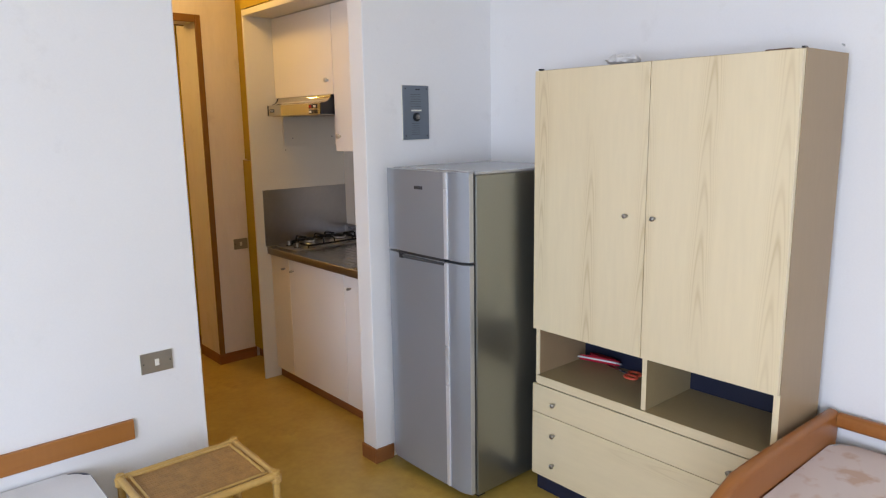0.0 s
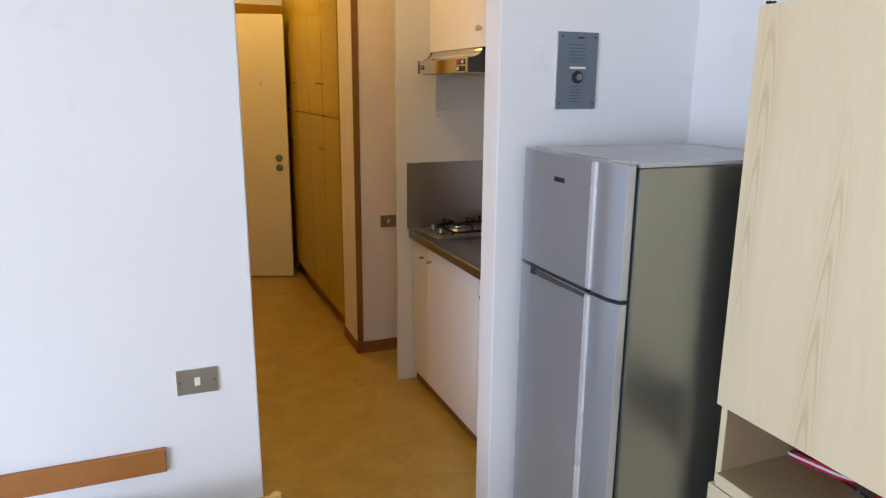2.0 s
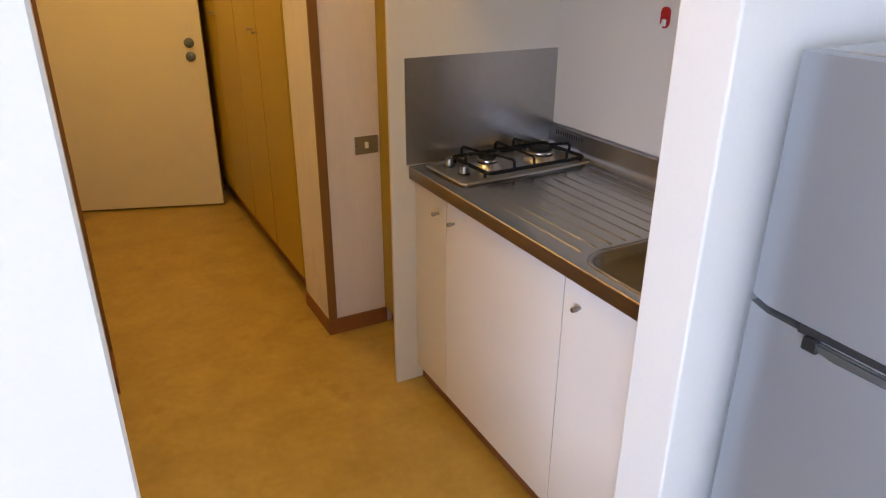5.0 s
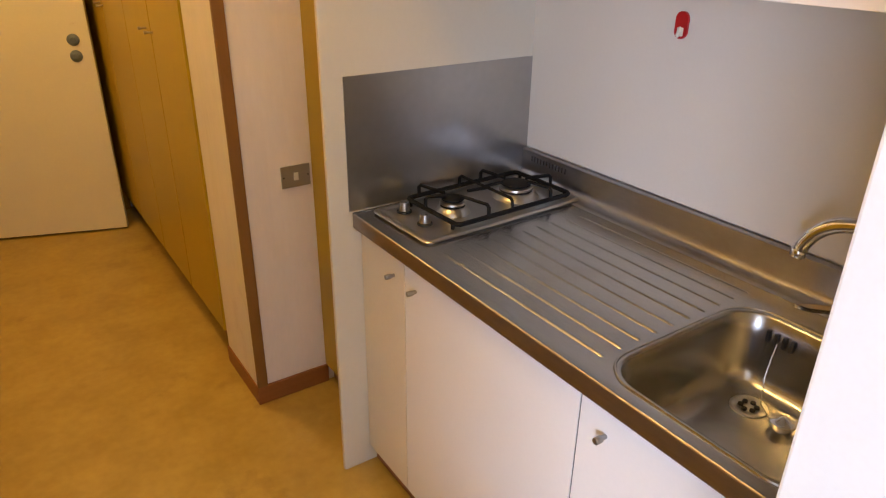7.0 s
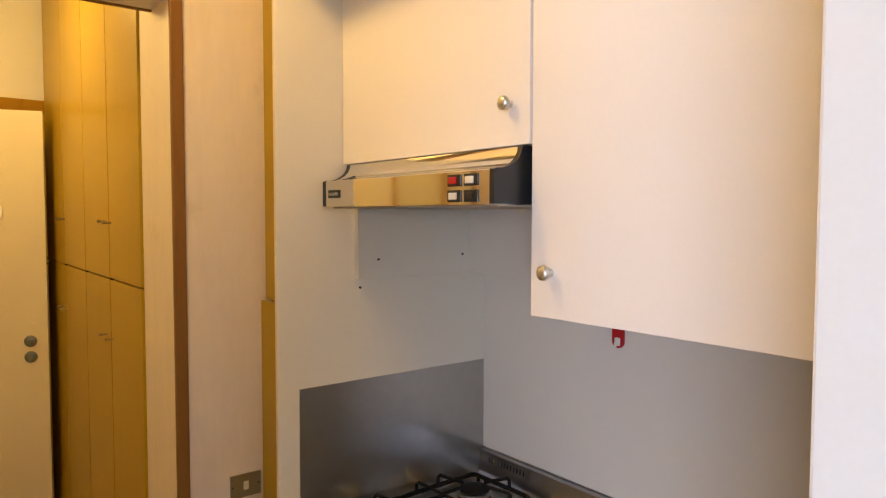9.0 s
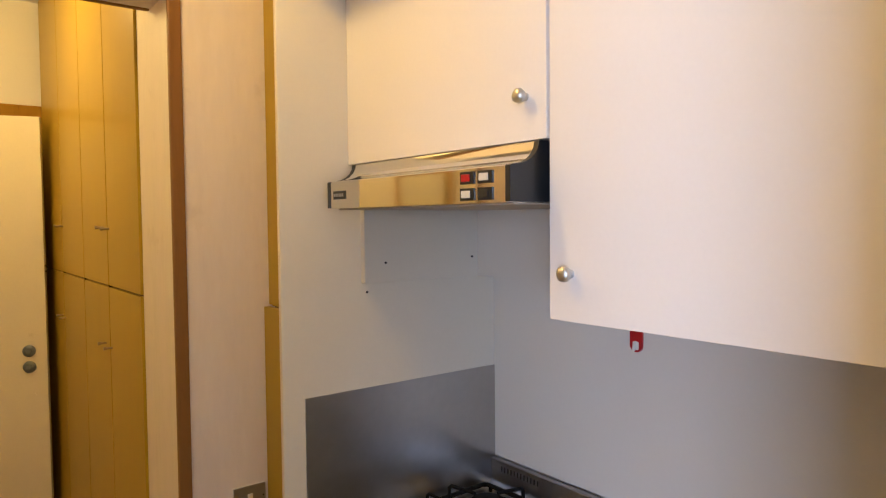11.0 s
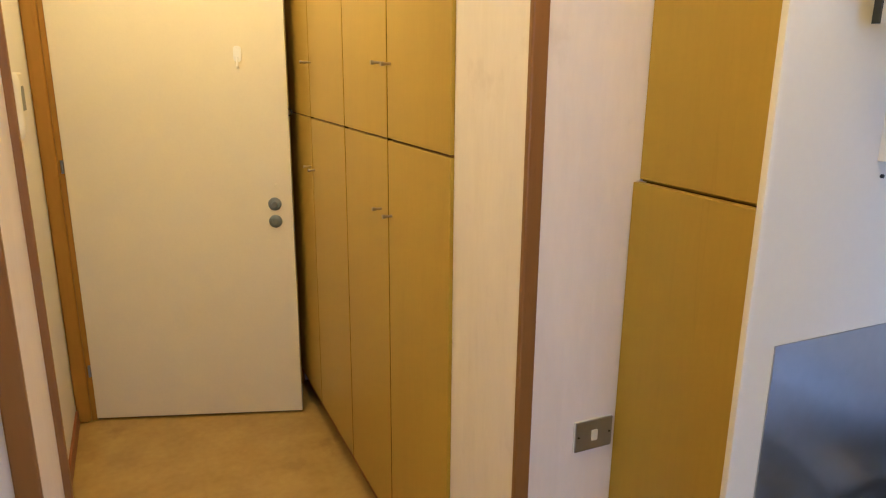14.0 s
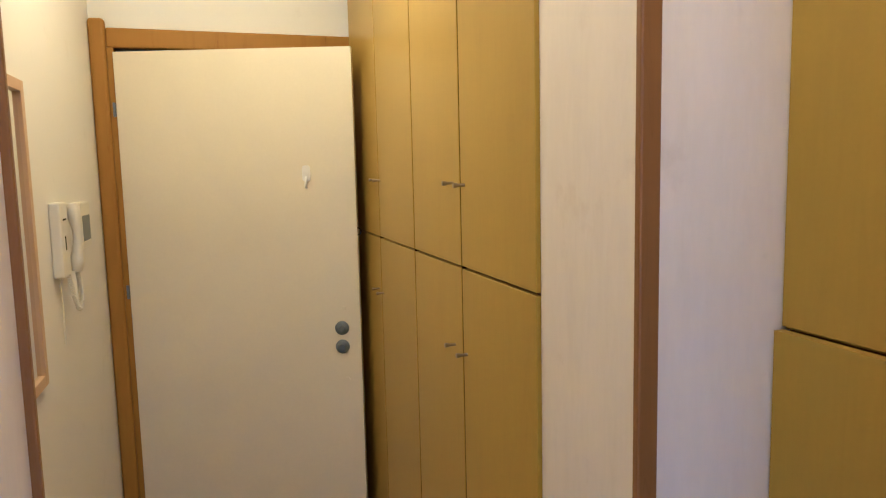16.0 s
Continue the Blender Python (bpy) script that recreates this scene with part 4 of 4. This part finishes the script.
def hob():
    # built round its own centre, set a little askew
    m = Matrix.Translation((2.254, 3.686, CT)) @ Euler((0, 0, radians(2.2))).to_matrix().to_4x4()
    g = thing("gas_hob", (2.254, 3.686, CT), "stainless two-burner gas hob with black pan supports", "hob")

    def put(name, bm, mat):
        bmesh.ops.transform(bm, matrix=m, verts=bm.verts)
        return solid(name, bm, mat, g)

    hx, hy = 0.266, 0.131
    bm = bmesh.new()
    rings = []
    for ins, z in ((0.006, 0.0005), (0.006, 0.004), (0, 0.0045), (-0.001, 0.0065), (0.002, 0.0095), (0.010, 0.0105), (0.014, 0.0095), (0.017, 0.0065), (0.024, 0.0055)):
        rings.append([bm.verts.new((u, v, z)) for u, v in rounded(-hx + ins, -hy + ins, hx - ins, hy - ins, max(0.008, 0.024 - ins * 0.5), 6)])
    for p, q in zip(rings, rings[1:]):
        for i in range(len(p)):
            bm.faces.new((p[i], p[(i + 1) % len(p)], q[(i + 1) % len(p)], q[i]))
    bm.faces.new(rings[-1])
    put("plate", bm, HOBSTEEL)
    z = 0.0055
    BURN = (((-0.090, 0.004), 0.036), ((0.128, -0.002), 0.050))
    for (bx, by), rad in BURN:
        at = Matrix.Translation((bx, by, z))
        parts = (("burner_skirt", [(rad * 1.34, 0), (rad * 1.30, 0.004), (rad * 1.02, 0.018), (rad * 0.96, 0.0186)], BURNERMETAL),
                 ("burner_gap", [(rad * 0.93, 0.014), (rad * 0.93, 0.0226), (rad * 0.5, 0.0227)], GASKET_SHADE),
                 ("burner", [(rad * 0.80, 0.0227), (rad * 0.98, 0.025), (rad * 0.96, 0.031), (rad * 0.80, 0.0335), (rad * 0.3, 0.0336)], BURNERMETAL),
                 ("burner_cap", [(rad * 0.74, 0.0337), (rad * 0.84, 0.036), (rad * 0.82, 0.040), (rad * 0.66, 0.0425), (rad * 0.2, 0.043)], IRON))
        for nm, prof, mt in parts:
            bm = bmesh.new()
            add_lathe(bm, at, prof, 28)
            put(nm, bm, mt)
        bm = bmesh.new()
        add_cyl(bm, (bx + rad * 0.9, by + rad * 0.75, z), (bx + rad * 0.9, by + rad * 0.75, z + 0.024), 0.0028, seg=8)
        put("spark_pin", bm, IVORY)
    for kx, ky in ((-0.196, 0.075), (-0.199, -0.024)):
        bm = bmesh.new()
        add_lathe(bm, Matrix.Translation((kx, ky, z)), [(0.0205, 0), (0.020, 0.004), (0.016, 0.0055), (0.0145, 0.0056)], 20)
        put("knob_base", bm, BLACKPLASTIC)
        bm = bmesh.new()
        add_lathe(bm, Matrix.Translation((kx, ky, z + 0.0056)), [(0.0155, 0), (0.0150, 0.004), (0.0135, 0.020), (0.0125, 0.0225), (0.008, 0.0228)], 20)
        put("knob", bm, KNOBMETAL)
        bm = bmesh.new()
        add_box(bm, (kx - 0.0012, ky - 0.012, z + 0.0283), (kx + 0.0012, ky - 0.003, z + 0.0290))
        put("knob_mark", bm, BLACKPLASTIC)
    gx0, gx1, gy0, gy1, gz = -0.160, 0.236, -0.110, 0.118, z + 0.017
    bm = bmesh.new()
    loop = [(u, v, gz) for u, v in rounded(gx0, gy0, gx1, gy1, 0.016, 4)]
    add_tube(bm, loop + loop[:1], 0.0062, 6)

    def finger(foot, tip):
        f, t = Vector((*foot, gz)), Vector((*tip, gz + 0.031))
        d = Vector((t.x - f.x, t.y - f.y, 0)).normalized()
        add_tube(bm, [f, f + 0.001 * d + Vector((0, 0, 0.025)), f + 0.007 * d + Vector((0, 0, 0.0315)), t.lerp(f + Vector((0, 0, 0.031)), 0.3), t], 0.0050, 6)

    for (bx, by), rad in BURN:
        c = rad * 0.62
        finger((bx + 0.030, gy0), (bx + c * 0.5, by - c))
        finger((bx - 0.030, gy1), (bx - c * 0.5, by + c))
    finger((gx0, 0.030), (-0.090 - 0.022, 0.010))
    finger((gx1, -0.030), (0.128 + 0.031, -0.008))
    add_tube(bm, [(0.020, gy0, gz), (0.020, gy0 + 0.002, gz + 0.025), (0.020, gy0 + 0.010, gz + 0.031), (0.020, gy1 - 0.010, gz + 0.031), (0.020, gy1 - 0.002, gz + 0.025), (0.020, gy1, gz)], 0.0046, 6)
    for sx in (-1, 1):
        add_tube(bm, [(0.020, 0.006 * sx, gz + 0.031), (0.020 + sx * 0.060, 0.004, gz + 0.031)], 0.0044, 6)
    for u in (gx0, gx1):
        for v in (gy0 + 0.02, gy1 - 0.02):
            add_cyl(bm, (u, v, z), (u, v, gz), 0.005, seg=8)
    put("pan_support", bm, IRON)


hob()


def upper_cabinet(y0, y1, z0, ky, kz, label):
    g = thing("wall_cabinet", (2.3, (y0 + y1) / 2, z0), label, "cabinet", "kitchen wall cabinets")
    box("carcass", (2.088, y0 + 0.001, z0 + 0.0005), (2.551, y1 - 0.001, 2.2495), BACKWHITE, g)
    d = box("door", (2.058, y0 + 0.0015, z0 + 0.001), (2.0775, y1 - 0.0025, 2.246), KITWHITE, g, 0.0007)
    turned("knob", facing((2.058, ky, kz), WEST), [(0.007, 0), (0.006, 0.009), (0.0115, 0.012), (0.0135, 0.017), (0.0125, 0.023), (0.007, 0.0265), (0.002, 0.027)], SATIN, d, 18)


upper_cabinet(3.164, 3.832, 1.7765, 3.214, 1.854, "white laminate cabinet above the cooker hood")
upper_cabinet(KY0, 3.161, 1.469, 3.111, 1.550, "tall white laminate wall cabinet above the sink")


def hood():
    y0, y1 = 3.176, 3.799
    g = thing("cooker_hood", (2.25, 3.52, 1.668), "slim polished steel cooker hood with black ends", "cooker hood")
    prof = [(1.985, 1.669), (1.985, 1.730)]
    for i in range(7):
        a = radians(90 * i / 6)
        prof.append((1.989 + 0.064 * math.sin(a), 1.732 + 0.042 * (1 - math.cos(a))))
    prof += [(2.0575, 1.7755), (2.460, 1.7755), (2.460, 1.669)]
    bm = bmesh.new()
    add_prism(bm, prof, 1, y0 + 0.012, y1 - 0.010)
    solid("canopy", bm, MIRRORSTEEL, g)
    for nm, a, b in (("end_cap", y0, y0 + 0.0118), ("end_cap", y1 - 0.0098, y1)):
        bm = bmesh.new()
        add_prism(bm, [(u - 0.002 if u < 2.3 else u, v + (0.001 if v < 1.7 else 0)) for u, v in prof], 1, a, b)
        solid(nm, bm, BLACKPLASTIC, g)
    box("filter", (2.005, y0 + 0.014, 1.6655), (2.455, y1 - 0.012, 1.6688), FILTERGREY, g, 0.001)
    for i, (yy, zz, mt) in enumerate(((3.288, 1.714, RED), (3.240, 1.714, IVORY), (3.288, 1.685, IVORY), (3.240, 1.685, BLACKPLASTIC))):
        box("switch_bezel", (1.9825, yy - 0.020, zz - 0.011), (1.9848, yy + 0.018, zz + 0.011), BLACKPLASTIC, g, 0.0005)
        box("switch", (1.9795, yy - 0.011, zz - 0.0065), (1.9824, yy + 0.012, zz + 0.0065), mt, g, 0.001)
    box("badge", (1.983, 3.718, 1.690), (1.9848, 3.772, 1.709), BLACKPLASTIC, g, 0.0005)
    each("badge_mark", [((1.982, 3.726 + 0.0075 * i, 1.696), (1.9829, 3.730 + 0.0075 * i, 1.703)) for i in range(6)], SATIN, g)


hood()

h = thing("wall_hook", (2.538, 3.333, 1.347), "small red adhesive hook on the white wall", "hook")
bm = bmesh.new()
add_prism(bm, [(3.333 + u, 1.357 + v) for u, v in rounded(-0.017, -0.030, 0.017, 0.030, 0.0165)], 0, 2.533, 2.5388)
solid("plate", bm, RED, h)
tube("hook", [(2.533, 3.333, 1.352), (2.526, 3.333, 1.343), (2.523, 3.333, 1.336), (2.526, 3.333, 1.332)], 0.0035, IVORY, h, 6)
bm = bmesh.new()
add_box(bm, (2.5315, 3.325, 1.333), (2.5332, 3.341, 1.352), 0.002)
solid("bracket", bm, IVORY, h)


# ---- mustard cupboards ----
def pull(y, x, z, parent):
    bm = bmesh.new()
    add_cyl(bm, (x, y, z), (x - 0.024, y, z), 0.004, seg=10)
    add_cyl(bm, (x - 0.020, y, z), (x - 0.030, y, z), 0.0062, seg=10)
    return solid("knob", bm, PULLMETAL, parent)


def cupboard(name, x, depth, y0, y1, bands, pulls, label, plinth=0.075, proud=0.0, group="", recess=0.055):
    g = thing(name, (x + depth / 2, (y0 + y1) / 2, 0), label, "cupboard", group)
    # Carcass is coloured dark so the gaps between doors look shaded.
    box("carcass", (x + 0.021, y0, plinth + 0.001), (x + depth, y1, bands[-1][1]), BROWN_AND_SHADE, g)
    box("plinth", (x + recess, y0, 0), (x + depth, y1, plinth - 0.0005), BASE, g)
    for i, (z0, z1) in enumerate(bands):
        dx = proud if i == 0 else 0.0
        d = box("door", (x - dx, y0 + 0.0036, z0), (x - dx + 0.0195, y1 - 0.0036, z1), MUSTARD, g, 0.0008)
        for (band, py, pz) in pulls:
            if band == i:
                pull(py, x - dx, pz, d)
    # Strip almost flush with the doors, painting the shade of the gap.
    if y0 > 5.0:
        box("seam_shade_strip", (x + 0.0015, y0 - 0.0040, plinth + 0.006), (x + 0.0205, y0 + 0.0034, bands[-1][1]), SEAM_SHADE, g)
    # Filler between upper and lower door; its dark version paints the gap's shade.
    if len(bands) > 1:
        box("shadow_gap", (x + 0.012, y0, bands[0][1]), (x + 0.0205, y1, bands[1][0]), BROWN_AND_SHADE if not proud else MUSTARD, g)
    return g


CX = 1.767
BANDS = ((0.135, 1.407), (1.414, CEIL - 0.002))
lab = "mustard laminate built-in cupboard with upper and lower door"
cupboard("entry_cupboard", CX, 0.6, 4.621, 5.058, BANDS, ((0, 5.028, 1.190), (1, 5.026, 1.620)), lab, 0.132, group="entry cupboards")
cupboard("entry_cupboard", CX, 0.6, 5.059, 5.498, BANDS, ((0, 5.120, 1.195), (1, 5.112, 1.624)), lab, 0.132, group="entry cupboards")
cupboard("entry_cupboard", CX, 0.6, 5.499, 5.985, BANDS, ((0, 5.950, 1.200), (1, 5.955, 1.627)), lab, 0.132, group="entry cupboards")
cupboard("entry_cupboard", CX, 0.6, 5.986, 6.482, BANDS, ((0, 6.025, 1.206), (1, 6.020, 1.629)), lab, 0.132, group="entry cupboards")
cupboard("tall_cupboard", 2.048, 0.45, 3.8535, PART_Y - 0.001, ((0.078, 1.386), (1.392, CEIL - 0.002)), (), "mustard wood-grain tall cupboard beside the kitchen panel", proud=0.016, recess=0.016)
oc = thing("over_cupboard", (2.2, 3.4, 2.288), "mustard cupboard above the kitchen recess", "cupboard")
box("carcass", (1.897, KY0, 2.2875), (2.551, 3.852, CEIL - 0.001), MUSTARD, oc)
for a, b in ((KY0 + 0.001, 3.185), (3.188, 3.851)):
    box("door", (1.876, a, 2.2885), (1.896, b, CEIL - 0.002), MUSTARD, oc, 0.0015)
# Unseen except mirrored in the hood; height chosen for the steel's reflections.
for a, b in ((2.62, 3.30), (3.303, 3.98)):
    cl = thing("hall_cupboard", (0.45, (a + b) / 2, 0), "mustard laminate cupboard opposite the kitchen", "cupboard", "hall cupboards")
    box("carcass", (0.321, a, 0.076), (0.560, b, 1.96), MUSTARD, cl)
    box("plinth", (0.321, a, 0), (0.535, b, 0.0755), BASE, cl)
    box("door", (0.561, a + 0.0015, 0.078), (0.580, b - 0.0015, 1.958), MUSTARD, cl, 0.0015)


# ---- entry ----
def entry_door():
    hinge, ang = (0.826, 6.497), -18.3
    w, h = 0.945, 2.156
    g = thing("entry_door", (hinge[0], hinge[1], 0), "cream laminate entry door standing slightly open", "door")
    m = Matrix.Translation((hinge[0], hinge[1], 0)) @ Euler((0, 0, radians(ang))).to_matrix().to_4x4()
    def put(name, bm, mat):
        bmesh.ops.transform(bm, matrix=m, verts=bm.verts)
        return solid(name, bm, mat, g, name not in ("leaf", "bottom_edge", "cover_cap"))
    bm = bmesh.new()
    add_box(bm, (0, -0.022, 0.012), (w, 0.022, h), 0.002)
    put("leaf", bm, DOORPAINT)
    bm = bmesh.new()
    add_box(bm, (0.004, -0.016, 0.006), (w - 0.004, 0.016, 0.0118))
    put("bottom_edge", bm, BROWN_AND_SHADE)
    for z in (1.022, 0.944):
        bm = bmesh.new()
        add_lathe(bm, facing((0.868, -0.022, z), (0, -1, 0)), [(0.029, 0), (0.029, 0.004), (0.025, 0.010), (0.014, 0.012), (0.012, 0.018)], 24)
        put("lock_rose", bm, GREYPLATE)
    bm = bmesh.new()
    add_box(bm, (0.870, -0.027, 1.094), (0.886, -0.022, 1.112), 0.003)
    add_cyl(bm, (0.884, -0.022, 0.803), (0.884, -0.025, 0.803), 0.010, seg=12)
    put("cover_cap", bm, DOORPAINT)
    for z in (0.25, 1.19, 1.93):
        bm = bmesh.new()
        add_cyl(bm, (-0.008, -0.020, z - 0.028), (-0.008, -0.020, z + 0.028), 0.006, seg=10)
        put("hinge", bm, GREYPLATE)
    bm = bmesh.new()
    add_tube(bm, [(w + 0.002 + 0.012 * math.sin(a * math.pi / 6), -0.01, 1.42 + 0.014 * math.cos(a * math.pi / 6)) for a in range(13)], 0.003, 6)
    put("latch_ring", bm, GASKET_SHADE)
    hk = thing("door_hook", (1.51, 6.25, 1.63), "small white adhesive hook on the entry door", "hook")
    bm = bmesh.new()
    add_prism(bm, [(0.748 + u, 1.660 + v) for u, v in rounded(-0.016, -0.032, 0.016, 0.032, 0.012)], 1, -0.028, -0.022)
    add_tube(bm, [(0.748, -0.028, 1.645), (0.748, -0.040, 1.625), (0.748, -0.042, 1.610), (0.748, -0.034, 1.602)], 0.005, 6)
    bmesh.ops.transform(bm, matrix=m, verts=bm.verts)
    solid("plate", bm, WHITEPLASTIC, hk)


entry_door()


def handset():
    x = 0.735
    g = thing("door_phone", (x, 5.582, 1.48), "white wall door phone with coiled cord", "door phone")
    box("base", (x, 5.572, 1.378), (x + 0.030, 5.672, 1.592), IVORY, g, 0.006)
    bm = bmesh.new()
    pts = [(x + 0.038 + 0.009 * math.sin(math.pi * k / 10), 5.694, 1.385 + 0.200 * k / 10) for k in range(11)]
    add_tube(bm, pts, [0.016, 0.020, 0.019, 0.015, 0.013, 0.013, 0.013, 0.015, 0.019, 0.020, 0.016], 12)
    solid("receiver", bm, IVORY, g)
    box("cradle", (x, 5.673, 1.395), (x + 0.024, 5.727, 1.580), IVORY, g, 0.005)
    each("slot", [((x + 0.0295, 5.612, 1.455), (x + 0.0312, 5.622, 1.495)), ((x + 0.0295, 5.602, 1.540), (x + 0.0312, 5.642, 1.545))], GASKET_SHADE, g)
    path = [Vector(p) for p in ((x + 0.040, 5.694, 1.380), (x + 0.040, 5.712, 1.345), (x + 0.036, 5.740, 1.310), (x + 0.034, 5.746, 1.282), (x + 0.034, 5.724, 1.264), (x + 0.034, 5.696, 1.272), (x + 0.030, 5.678, 1.305), (x + 0.026, 5.668, 1.345), (x + 0.022, 5.662, 1.380))]
    coil = []
    turns, steps = 40, 280
    for i in range(steps + 1):
        u = i / steps * (len(path) - 1)
        k = min(int(u), len(path) - 2)
        c, d = path[k].lerp(path[k + 1], u - k), (path[k + 1] - path[k]).normalized()
        side = Vector((1, 0, 0))
        q = i / steps * turns * 2 * math.pi
        coil.append(c + 0.0058 * (math.cos(q) * side + math.sin(q) * d.cross(side)))
    tube("cord", coil, 0.0022, IVORY, g, 5)
    tube("drop_wire", [(x + 0.006, 5.622, 1.38), (x + 0.008, 5.627, 1.28), (x + 0.006, 5.622, 1.18)], 0.002, IVORY, g, 5)
    t = thing("wall_thermostat", (x, 5.942, 1.50), "small white wall box with a grey window", "thermostat")
    box("case", (x, 5.877, 1.430), (x + 0.030, 6.037, 1.582), IVORY, t, 0.005)
    box("display", (x + 0.0295, 5.892, 1.455), (x + 0.0315, 6.017, 1.538), GREYPLATE, t, 0.001)


handset()


def mirror():
    x, y0, y1, z0, z1 = 0.735, 4.88, 5.350, 1.142, 1.895
    g = thing("wall_mirror", (x, (y0 + y1) / 2, z0), "tall narrow mirror in a pale wood frame", "mirror")
    w = 0.028
    each("frame", [((x, y0, z0), (x + 0.018, y0 + w, z1)), ((x, y1 - w, z0), (x + 0.018, y1, z1)), ((x, y0 + w, z0), (x + 0.018, y1 - w, z0 + w)), ((x, y0 + w, z1 - w), (x + 0.018, y1 - w, z1))], PALEFRAME, g, 0.002)
    box("glass", (x, y0 + w, z0 + w), (x + 0.008, y1 - w, z1 - w), MIRRORGLASS, g)


mirror()
